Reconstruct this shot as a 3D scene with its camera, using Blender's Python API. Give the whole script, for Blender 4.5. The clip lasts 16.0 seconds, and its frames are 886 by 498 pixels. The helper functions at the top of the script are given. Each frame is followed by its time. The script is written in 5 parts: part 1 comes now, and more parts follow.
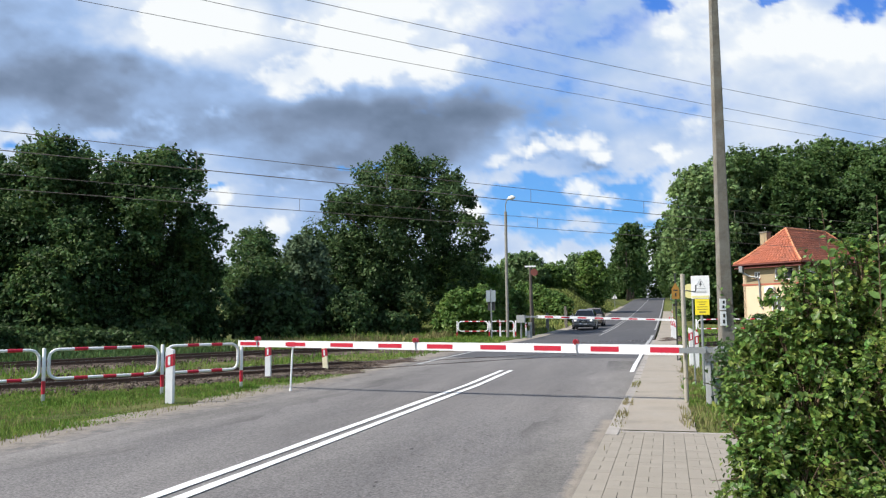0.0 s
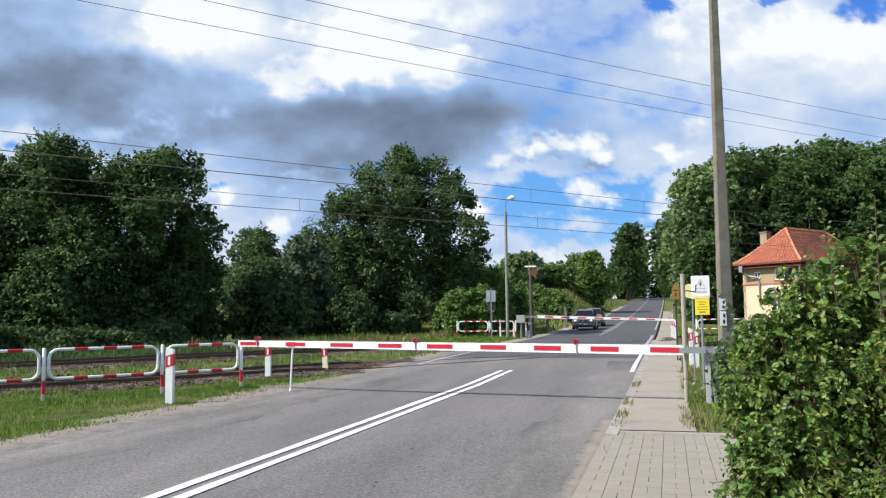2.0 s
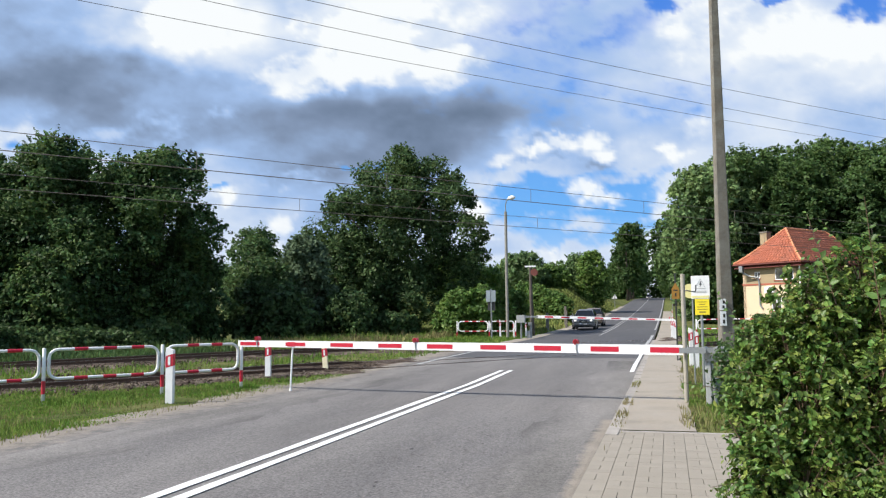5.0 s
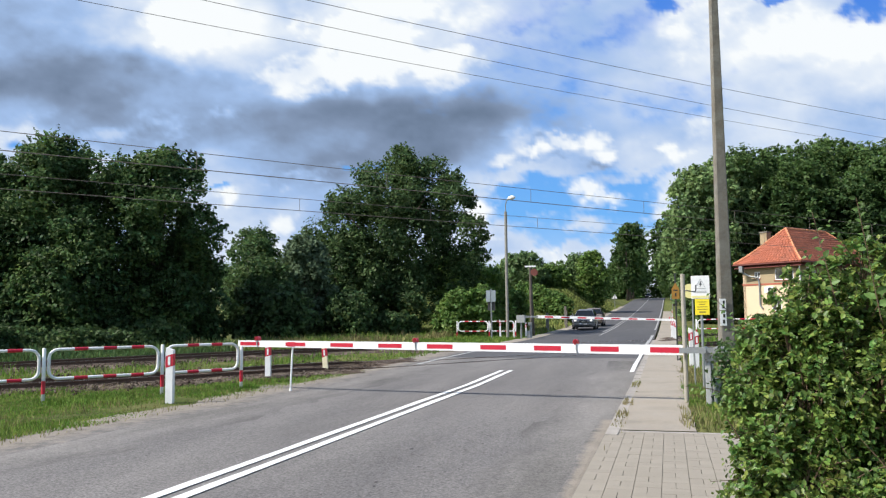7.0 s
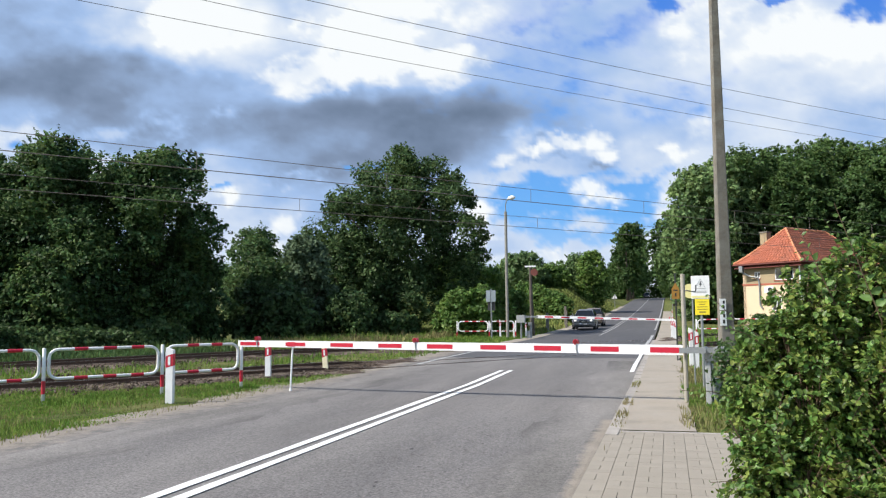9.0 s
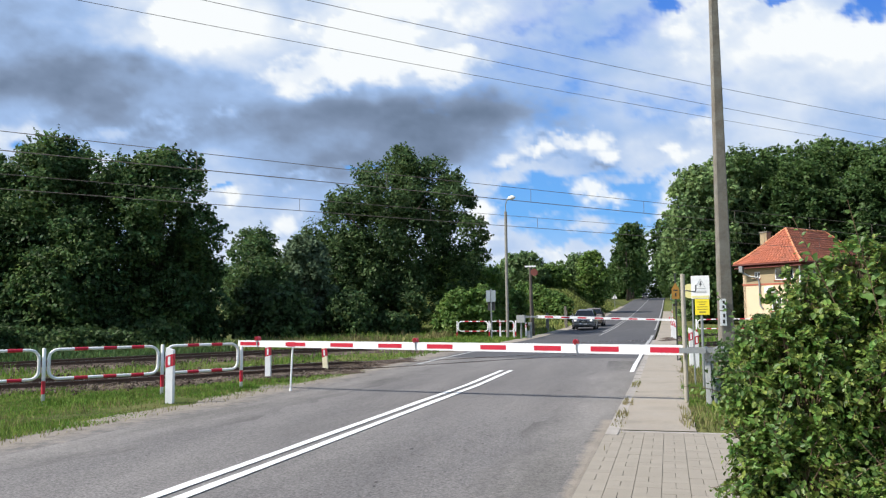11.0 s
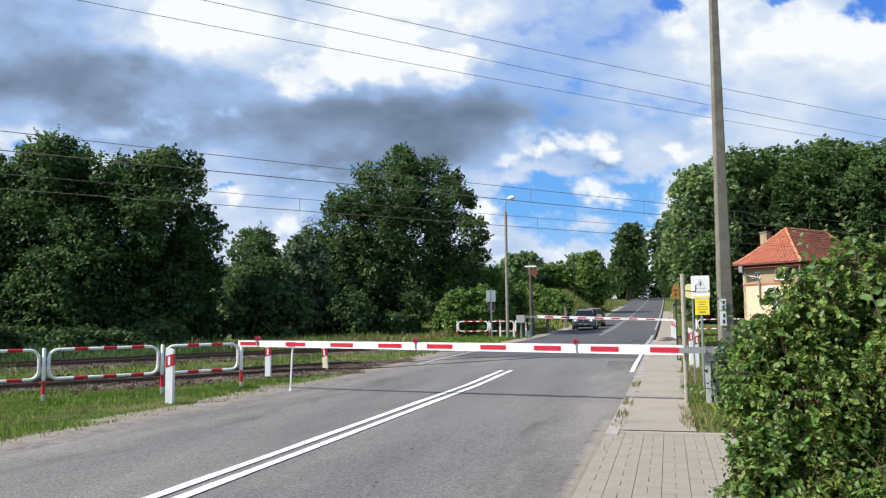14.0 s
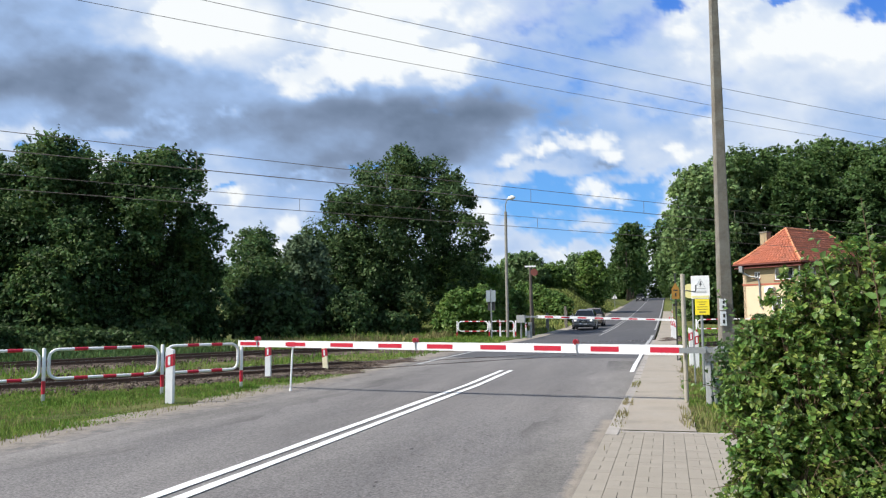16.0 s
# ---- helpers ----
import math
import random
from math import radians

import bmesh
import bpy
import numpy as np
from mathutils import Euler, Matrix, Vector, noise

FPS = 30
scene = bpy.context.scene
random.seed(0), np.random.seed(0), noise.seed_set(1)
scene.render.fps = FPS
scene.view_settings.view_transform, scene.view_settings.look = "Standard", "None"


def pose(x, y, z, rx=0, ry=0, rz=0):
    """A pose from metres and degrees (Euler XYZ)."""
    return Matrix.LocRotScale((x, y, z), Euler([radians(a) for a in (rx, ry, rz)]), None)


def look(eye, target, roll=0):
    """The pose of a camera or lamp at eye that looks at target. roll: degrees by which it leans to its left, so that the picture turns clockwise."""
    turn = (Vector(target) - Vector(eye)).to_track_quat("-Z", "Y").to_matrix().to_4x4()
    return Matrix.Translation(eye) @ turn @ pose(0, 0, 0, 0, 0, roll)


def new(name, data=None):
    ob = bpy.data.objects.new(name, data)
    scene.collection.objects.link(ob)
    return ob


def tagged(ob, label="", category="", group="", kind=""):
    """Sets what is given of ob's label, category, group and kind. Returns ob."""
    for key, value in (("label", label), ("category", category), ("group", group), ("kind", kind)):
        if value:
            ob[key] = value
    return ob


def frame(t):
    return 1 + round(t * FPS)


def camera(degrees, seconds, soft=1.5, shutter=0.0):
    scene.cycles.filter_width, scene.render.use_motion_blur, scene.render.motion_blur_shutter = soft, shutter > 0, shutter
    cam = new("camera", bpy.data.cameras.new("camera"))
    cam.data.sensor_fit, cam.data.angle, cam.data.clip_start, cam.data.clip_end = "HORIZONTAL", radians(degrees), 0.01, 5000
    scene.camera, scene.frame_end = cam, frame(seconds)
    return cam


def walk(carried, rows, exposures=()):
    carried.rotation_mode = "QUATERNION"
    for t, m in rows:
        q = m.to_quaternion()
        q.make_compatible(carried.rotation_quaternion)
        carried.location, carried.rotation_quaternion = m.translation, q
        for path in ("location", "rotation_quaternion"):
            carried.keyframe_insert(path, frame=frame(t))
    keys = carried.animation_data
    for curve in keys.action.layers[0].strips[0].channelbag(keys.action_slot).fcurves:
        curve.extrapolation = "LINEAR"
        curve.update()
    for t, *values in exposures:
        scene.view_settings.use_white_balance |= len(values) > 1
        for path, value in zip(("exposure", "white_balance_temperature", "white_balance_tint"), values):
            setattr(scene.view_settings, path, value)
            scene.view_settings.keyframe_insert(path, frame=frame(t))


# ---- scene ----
SECONDS = 16.0
cam = camera(57.8, SECONDS, soft=1.25)
EYE = (0.0, 0.0, 1.6)
_yaw, _pitch = radians(15.6), math.atan(119 / 1420)
_aim = (-math.sin(_yaw) * math.cos(_pitch), math.cos(_yaw) * math.cos(_pitch), 1.6 + math.sin(_pitch))
STAND = look(EYE, _aim, roll=-0.6)
walk(cam, [(0.0, STAND), (SECONDS, STAND)], exposures=[(0.0, 0.4), (SECONDS, 0.4)])

# ---- light ----
SUN_TO = Vector((-0.60, -0.36, 0.72)).normalized()
sun = new("sun", bpy.data.lights.new("sun", "SUN"))
sun.data.energy, sun.data.angle, sun.data.color = 5.0, radians(0.5), (1.0, 0.95, 0.87)
sun.matrix_world = look((0, 0, 60), Vector((0, 0, 60)) - SUN_TO)
world = bpy.data.worlds.new("world")
scene.world = world
world.use_nodes = True
_sky = world.node_tree.nodes.new("ShaderNodeTexSky")
_sky.sky_type, _sky.sun_disc = "NISHITA", False
_sky.sun_elevation = math.asin(SUN_TO.z)
_sky.sun_rotation = math.atan2(SUN_TO.x, SUN_TO.y)
_sky.air_density, _sky.dust_density = 1.0, 1.0
_bg = world.node_tree.nodes["Background"]
_bg.inputs["Strength"].default_value = 0.15
world.node_tree.links.new(_sky.outputs["Color"], _bg.inputs["Color"])

# ---- materials ----
def lin(r, g, b):
    return tuple((c / 255 / 12.92) if c < 10.3 else ((c / 255 + 0.055) / 1.055) ** 2.4 for c in (r, g, b)) + (1.0,)


def material(name, base, rough=0.6, metal=0.0, vary=0.25, scale=6.0, fine=60.0, bump=0.15, bump_m=0.004, tint=None, island=0.0, objects=0.0, trans=0.0, spec=0.5, stain=None, coarse_vary=None, stretch=None, hue=0.0, fade=None):
    """A surface with coarse and fine variation, relief and, where asked, a second tint in blotches."""
    m = bpy.data.materials.new(name)
    m.use_nodes = True
    nt = m.node_tree
    N, L = nt.nodes, nt.links
    b = N["Principled BSDF"]
    b.inputs["Roughness"].default_value, b.inputs["Metallic"].default_value = rough, metal
    b.inputs["Specular IOR Level"].default_value = spec
    co = N.new("ShaderNodeTexCoord").outputs["Object"]

    wide = co
    if stretch is not None:
        mp = N.new("ShaderNodeMapping")
        mp.inputs["Scale"].default_value = stretch
        L.new(co, mp.inputs["Vector"])
        wide = mp.outputs["Vector"]

    def tex(s, detail=4.0, rgh=0.6, co=co):
        t = N.new("ShaderNodeTexNoise")
        t.inputs["Scale"].default_value, t.inputs["Detail"].default_value, t.inputs["Roughness"].default_value = s, detail, rgh
        L.new(co, t.inputs["Vector"])
        return t.outputs["Fac"]

    def span(f, lo, hi, a=0.3, z=0.7):
        r = N.new("ShaderNodeMapRange")
        r.inputs["From Min"].default_value, r.inputs["From Max"].default_value = a, z
        r.inputs["To Min"].default_value, r.inputs["To Max"].default_value = lo, hi
        L.new(f, r.inputs["Value"])
        return r.outputs["Result"]

    def mix(kind, fac, a, c):
        x = N.new("ShaderNodeMix")
        x.data_type, x.blend_type = "RGBA", kind
        for sock, v in ((x.inputs["Factor"], fac), (x.inputs[6], a), (x.inputs[7], c)):
            if isinstance(v, (int, float, tuple)):
                sock.default_value = v
            else:
                L.new(v, sock)
        return x.outputs[2]

    coarse, small = tex(scale, co=wide), tex(fine, 3.0, 0.7)
    cv = vary if coarse_vary is None else coarse_vary
    col = base
    if tint is not None:
        col = mix("MIX", span(coarse, 0.0, 1.0, 0.38, 0.64), base, tint)
    if stain is not None:
        col = mix("MIX", span(tex(scale * 0.35, 6.0, 0.7, wide), 0.0, 0.85, 0.5, 0.68), col, stain)
    if fade is not None:
        # thins out in grains towards the edges
        w = N.new("ShaderNodeAttribute")
        w.attribute_name = "worn"
        a = N.new("ShaderNodeMath")
        a.operation = "ADD"
        L.new(w.outputs["Fac"], a.inputs[0])
        L.new(span(tex(5.0, 8.0, 0.8), -0.5, 0.3), a.inputs[1])
        col = mix("MIX", span(a.outputs[0], 0.0, 1.0, 0.0, 0.5), fade, col)
    f = N.new("ShaderNodeMath")
    f.operation = "MULTIPLY"
    L.new(span(coarse, 1 - cv, 1 + cv * 0.6), f.inputs[0])
    L.new(span(small, 1 - vary, 1 + vary * 0.6), f.inputs[1])
    val = f.outputs[0]
    for amount, node, sock in ((island, "ShaderNodeNewGeometry", "Random Per Island"), (objects, "ShaderNodeObjectInfo", "Random")):
        if amount:
            g = N.new("ShaderNodeMath")
            g.operation = "MULTIPLY"
            L.new(val, g.inputs[0])
            L.new(span(N.new(node).outputs[sock], 1 - amount, 1 + amount, 0, 1), g.inputs[1])
            val = g.outputs[0]
    hsv = N.new("ShaderNodeHueSaturation")
    L.new(val, hsv.inputs["Value"])
    if isinstance(col, tuple):
        hsv.inputs["Color"].default_value = col
    else:
        L.new(col, hsv.inputs["Color"])
    if hue:
        w = N.new("ShaderNodeTexWhiteNoise")
        w.noise_dimensions = "1D"
        L.new(N.new("ShaderNodeNewGeometry").outputs["Random Per Island"], w.inputs["W"])
        L.new(span(w.outputs["Value"], 0.5 - hue, 0.5 + hue, 0, 1), hsv.inputs["Hue"])
    L.new(hsv.outputs["Color"], b.inputs["Base Color"])
    if bump:
        n = N.new("ShaderNodeBump")
        n.inputs["Strength"].default_value, n.inputs["Distance"].default_value = bump, bump_m
        L.new(small, n.inputs["Height"])
        L.new(n.outputs["Normal"], b.inputs["Normal"])
    if trans:
        t = N.new("ShaderNodeBsdfTranslucent")
        L.new(hsv.outputs["Color"], t.inputs["Color"])
        s = N.new("ShaderNodeMixShader")
        s.inputs["Fac"].default_value = trans
        L.new(b.outputs[0], s.inputs[1])
        L.new(t.outputs[0], s.inputs[2])
        L.new(s.outputs[0], N["Material Output"].inputs["Surface"])
    return m


def glow(name, color, strength):
    m = bpy.data.materials.new(name)
    m.use_nodes = True
    b = m.node_tree.nodes["Principled BSDF"]
    b.inputs["Base Color"].default_value = color
    b.inputs["Emission Color"].default_value, b.inputs["Emission Strength"].default_value = color, strength
    b.inputs["Roughness"].default_value = 0.25
    return m


def c(r, g, b):
    return (r, g, b, 1.0)


ASPHALT = material("asphalt", c(0.166, 0.157, 0.152), 0.9, vary=0.6, coarse_vary=0.15, scale=0.8, fine=38, bump=0.8, bump_m=0.008, tint=c(0.188, 0.178, 0.170), stain=c(0.140, 0.133, 0.132), stretch=(1.0, 0.16, 1.0), spec=0.25)
DARK_ASPHALT = material("dark_asphalt", c(0.078, 0.078, 0.083), 0.85, vary=0.3, coarse_vary=0.08, scale=0.7, fine=30, bump=0.5, tint=c(0.09, 0.088, 0.092), stretch=(1.0, 0.14, 1.0), spec=0.3)
SCAR = material("bitumen_scar", c(0.062, 0.06, 0.058), 0.9, vary=0.3, scale=6, fine=60, spec=0.2)
LINE_WHITE = material("line_paint", c(0.78, 0.78, 0.76), 0.7, vary=0.12, scale=3, fine=90, bump=0.3, stain=c(0.62, 0.62, 0.6))
WORN_LINE = material("worn_line_paint", c(0.40, 0.40, 0.39), 0.8, vary=0.3, scale=4, fine=60, bump=0.3, stain=c(0.25, 0.25, 0.25))
GRASS_GROUND = material("turf", c(0.090, 0.120, 0.030), 0.95, vary=0.45, scale=0.8, fine=22, bump=0.8, bump_m=0.03, tint=c(0.125, 0.122, 0.048), spec=0.1)
SAND = material("sandy_shoulder", c(0.24, 0.205, 0.165), 0.95, vary=0.25, scale=2.5, fine=55, bump=0.6, bump_m=0.01, tint=c(0.17, 0.15, 0.125), spec=0.15)
BEIGE = material("sandy_concrete", c(0.34, 0.30, 0.245), 0.9, vary=0.18, scale=1.6, fine=60, bump=0.35, tint=c(0.285, 0.255, 0.215), stain=c(0.25, 0.225, 0.19), spec=0.2)
PAVER = material("concrete_paver", c(0.292, 0.262, 0.216), 0.9, vary=0.13, scale=1.3, fine=90, bump=0.4, objects=0.05, tint=c(0.266, 0.239, 0.199), stain=c(0.242, 0.217, 0.182), spec=0.2)
JOINT = material("joint_sand", c(0.20, 0.18, 0.145), 0.95, vary=0.25, scale=8, fine=60)
KERB = material("kerb_concrete", c(0.30, 0.275, 0.245), 0.9, vary=0.2, scale=3, fine=60, objects=0.08)
BALLAST = material("ballast", c(0.092, 0.066, 0.050), 0.95, vary=0.45, scale=3, fine=30, bump=1.0, bump_m=0.04, tint=c(0.165, 0.132, 0.105), island=0.4, spec=0.15)
RAIL = material("rusty_rail", c(0.12, 0.07, 0.048), 0.85, 0.0, vary=0.3, scale=4, fine=40)
RAIL_TOP = material("polished_rail_head", c(0.42, 0.41, 0.40), 0.3, 0.9, vary=0.1)
SLEEPER = material("sleeper", c(0.13, 0.11, 0.095), 0.9, vary=0.3, scale=4, objects=0.2)
WHITE = material("white_paint", c(0.80, 0.80, 0.80), 0.4, vary=0.05, scale=3, fine=40, bump=0.05, stain=c(0.66, 0.655, 0.63))
RED = material("red_paint", c(0.50, 0.012, 0.036), 0.4, vary=0.1, scale=3, fine=40, bump=0.05)
GALV = material("galvanised_steel", c(0.32, 0.33, 0.33), 0.45, 0.7, vary=0.12, scale=6)
GREY_PAINT = material("grey_paint", c(0.33, 0.34, 0.34), 0.5, vary=0.15, scale=5)
SIGN_BACK = material("sign_back", c(0.30, 0.34, 0.37), 0.45, 0.4, vary=0.1)
YELLOW = material("yellow_sign", c(0.85, 0.68, 0.03), 0.4, vary=0.06)
PALE_YELLOW = material("faded_yellow_sign", c(0.75, 0.68, 0.30), 0.45, vary=0.1)
# Sign orange, darkened in its colour for the shade it stands in.
ORANGE = material("shaded_orange_sign", c(0.30, 0.15, 0.02), 0.5, vary=0.15)
OLIVE = material("faded_print", c(0.30, 0.23, 0.03), 0.5, vary=0.1)
BLACK = material("black_paint", c(0.02, 0.02, 0.02), 0.4, vary=0.2)
DARK_METAL = material("dark_steel", c(0.05, 0.05, 0.052), 0.5, 0.5, vary=0.2)
CONCRETE = material("weathered_concrete", c(0.20, 0.175, 0.14), 0.95, vary=0.28, scale=5, fine=45, bump=0.6, bump_m=0.006, tint=c(0.18, 0.17, 0.145), stain=c(0.13, 0.125, 0.11))
LAMP_POST = material("concrete_lamp_post", c(0.26, 0.25, 0.22), 0.9, vary=0.2, scale=4)
WOOD_POLE = material("old_wooden_pole", c(0.10, 0.085, 0.07), 0.9, vary=0.3, scale=3, fine=50)
WIRE = material("wire", c(0.15, 0.128, 0.11), 0.9, 0.0, vary=0.1)
CABLE = material("weathered_cable", c(0.13, 0.125, 0.125), 0.9, 0.0, vary=0.1)
POST_GREY = material("weathered_grey_post", c(0.34, 0.31, 0.255), 0.7, vary=0.15, scale=4)
DUSTY = material("dusty_asphalt", c(0.215, 0.203, 0.190), 0.95, vary=0.45, scale=0.9, fine=36, bump=0.6, tint=c(0.196, 0.185, 0.174), stretch=(1.0, 0.2, 1.0), spec=0.2, fade=c(0.166, 0.157, 0.152))
DUST_SAND = material("washed_sand", c(0.285, 0.252, 0.210), 0.95, vary=0.3, scale=2.5, fine=50, bump=0.6, bump_m=0.01, tint=c(0.235, 0.208, 0.175), spec=0.15, fade=c(0.166, 0.157, 0.152))
RENDER_WALL = material("cream_render", c(0.66, 0.52, 0.355), 0.9, vary=0.08, scale=1.2, fine=40, bump=0.2, tint=c(0.63, 0.49, 0.33))
# Ochre for the upper walls, toned down to include the shade under the eaves.
UPPER_WALL = material("shaded_ochre_render", c(0.34, 0.265, 0.16), 0.9, vary=0.1, scale=1.2, fine=40, bump=0.2)
BRICK_RED = material("red_band", c(0.36, 0.10, 0.06), 0.8, vary=0.15, scale=4)
ROOF_TILE = material("clay_tile", c(0.40, 0.115, 0.058), 0.8, vary=0.22, scale=1.1, fine=25, bump=0.4, tint=c(0.34, 0.105, 0.06), island=0.15, stain=c(0.22, 0.09, 0.06))
RIDGE_TILE = material("ridge_tile", c(0.55, 0.22, 0.11), 0.8, vary=0.15, objects=0.12)
EAVES = material("eaves_board", c(0.14, 0.035, 0.025), 0.7, vary=0.2)
BARK = material("bark", c(0.10, 0.08, 0.06), 0.95, vary=0.4, scale=5, fine=30, bump=0.9, bump_m=0.02)
TWIG = material("twig", c(0.13, 0.085, 0.05), 0.85, vary=0.3)
OAK = material("oak_leaf", c(0.070, 0.122, 0.050), 0.55, vary=0.2, scale=0.5, fine=3, bump=0, tint=c(0.095, 0.150, 0.052), island=0.5, trans=0.42, spec=0.16, hue=0.025)
DARK_LEAF = material("dark_leaf", c(0.068, 0.126, 0.050), 0.55, vary=0.2, scale=0.5, fine=3, bump=0, tint=c(0.100, 0.160, 0.050), island=0.5, trans=0.42, spec=0.16, hue=0.03)
# Leaf green raised in its base colour to carry the haze of distance.
WOOD_LEAF = material("woodland_leaf", c(0.172, 0.270, 0.112), 0.55, vary=0.2, scale=0.25, fine=2, bump=0, tint=c(0.210, 0.295, 0.112), island=0.45, trans=0.45, spec=0.2, hue=0.02)
HOUSE_WOOD = material("deep_woodland_leaf", c(0.078, 0.142, 0.046), 0.55, vary=0.2, coarse_vary=0.3, scale=0.12, fine=2, bump=0, tint=c(0.100, 0.166, 0.048), island=0.45, trans=0.42, spec=0.2, hue=0.02)
WILLOW_LEAF = material("willow_leaf", c(0.14, 0.20, 0.115), 0.6, vary=0.2, scale=0.5, fine=3, bump=0, island=0.4, trans=0.42, spec=0.12)
SHRUB_LEAF = material("shrub_leaf", c(0.145, 0.255, 0.066), 0.55, vary=0.25, scale=0.5, fine=3, bump=0, tint=c(0.185, 0.275, 0.066), island=0.45, trans=0.40, spec=0.2, hue=0.02)
BUSH_LEAF = material("bush_leaf", c(0.112, 0.200, 0.044), 0.40, vary=0.15, scale=3, fine=80, bump=0.2, tint=c(0.195, 0.258, 0.060), island=0.65, trans=0.42, spec=0.3, hue=0.035)
YOUNG_LEAF = material("young_leaf", c(0.12, 0.21, 0.055), 0.38, vary=0.15, scale=3, fine=80, bump=0.2, objects=0.3, trans=0.40, spec=0.35)
BLADE = material("grass_blade", c(0.125, 0.235, 0.035), 0.6, vary=0.2, scale=1.2, fine=5, bump=0, tint=c(0.19, 0.26, 0.06), island=0.4, trans=0.35, spec=0.12, hue=0.02)
DRY_BLADE = material("dry_grass_blade", c(0.24, 0.20, 0.09), 0.7, vary=0.2, scale=1.2, fine=5, bump=0, tint=c(0.20, 0.21, 0.075), island=0.4, trans=0.25, spec=0.2)
CAR_GREY = material("grey_car_paint", c(0.19, 0.19, 0.20), 0.28, 0.4, vary=0.03, bump=0)
CAR_BROWN = material("bronze_car_paint", c(0.24, 0.185, 0.14), 0.3, 0.35, vary=0.03, bump=0)
CAR_BLACK = material("dark_car_paint", c(0.02, 0.022, 0.026), 0.45, 0.0, vary=0.03, bump=0)
CAR_GLASS = material("car_glass", c(0.008, 0.010, 0.012), 0.12, 0.0, vary=0.02, bump=0, spec=0.35)
PANE = material("window_glass", c(0.025, 0.03, 0.035), 0.06, 0.0, vary=0.02, bump=0, spec=0.8)
TYRE = material("tyre", c(0.02, 0.02, 0.02), 0.9, vary=0.2)
CHROME = material("chrome", c(0.7, 0.7, 0.7), 0.2, 1.0, vary=0.02, bump=0)
HEADLIGHT = glow("headlight", (1.0, 0.97, 0.9, 1), 1.3)
RED_LAMP = glow("red_warning_lamp", (0.16, 0.006, 0.012, 1), 0.1)
LAMP_COVER = material("lamp_cover", c(0.75, 0.76, 0.76), 0.3, vary=0.04)
MEADOW = material("meadow_grass", c(0.19, 0.25, 0.065), 0.7, vary=0.25, scale=0.15, fine=2, bump=0, tint=c(0.26, 0.27, 0.09), island=0.35, trans=0.35, spec=0.12, hue=0.02)

# ---- mesh helpers ----
UP = Vector((0, 0, 1))


def finish(bm, name, mat, smooth=False):
    me = bpy.data.meshes.new(name)
    bmesh.ops.recalc_face_normals(bm, faces=bm.faces)
    bm.to_mesh(me)
    bm.free()
    me.materials.append(mat)
    if smooth:
        me.shade_smooth()
    return me


def part(name, bm, mat, parent, label="", m=None, smooth=False):
    me = finish(bm, name, mat, smooth) if isinstance(bm, bmesh.types.BMesh) else bm
    ob = new(name, me)
    ob.parent = parent
    if m is not None:
        ob.matrix_basis = m
    return tagged(ob, label)


def thing(name, m, label, category, group="", kind=""):
    ob = new(name)
    ob.empty_display_size = 0.2
    ob.matrix_basis = m
    return tagged(ob, label, category, group, kind)


def solid(name, bm, mat, m, label, category, group="", kind="", smooth=False):
    ob = new(name, finish(bm, name, mat, smooth) if isinstance(bm, bmesh.types.BMesh) else bm)
    ob.matrix_basis = m
    return tagged(ob, label, category, group, kind)


def box(sx, sy, sz, at=(0, 0, 0), bevel=0.0, bm=None):
    """A box standing on at, bevelled."""
    bm = bm or bmesh.new()
    r = bmesh.ops.create_cube(bm, size=1.0)
    for v in r["verts"]:
        v.co = Vector((v.co.x * sx + at[0], v.co.y * sy + at[1], (v.co.z + 0.5) * sz + at[2]))
    if bevel:
        es = {e for v in r["verts"] for e in v.link_edges}
        bmesh.ops.bevel(bm, geom=list(es), offset=bevel, segments=2, affect="EDGES", profile=0.7)
    return bm


def tube(points, r, n=8, bm=None, closed=False, ends=True):
    """A tube along points; r is one radius or one a point."""
    bm = bm or bmesh.new()
    P = [Vector(p) for p in points]
    k = len(P)
    R = r if isinstance(r, (list, tuple)) else [r] * k
    rings = []
    ref = None
    for i, p in enumerate(P):
        a = P[(i - 1) % k] if (closed or i) else p
        b = P[(i + 1) % k] if (closed or i < k - 1) else p
        t = (b - a).normalized()
        if ref is None:
            ref = t.cross(UP if abs(t.z) < 0.9 else Vector((1, 0, 0))).normalized()
        ref = (ref - t * ref.dot(t)).normalized()
        s = t.cross(ref)
        rings.append([bm.verts.new(p + (ref * math.cos(q) + s * math.sin(q)) * R[i]) for q in (2 * math.pi * j / n for j in range(n))])
    for i in range(k if closed else k - 1):
        A, B = rings[i], rings[(i + 1) % k]
        for j in range(n):
            bm.faces.new((A[j], A[(j + 1) % n], B[(j + 1) % n], B[j]))
    if ends and not closed:
        bm.faces.new(rings[0][::-1])
        bm.faces.new(rings[-1])
    return bm


def prism(outline, depth, bm=None):
    """Extrudes an outline of (x, z) along y, centred."""
    bm = bm or bmesh.new()
    A = [bm.verts.new((x, -depth / 2, z)) for x, z in outline]
    B = [bm.verts.new((x, depth / 2, z)) for x, z in outline]
    bm.faces.new(A)
    bm.faces.new(B[::-1])
    for i in range(len(A)):
        j = (i + 1) % len(A)
        bm.faces.new((A[i], B[i], B[j], A[j]))
    return bm


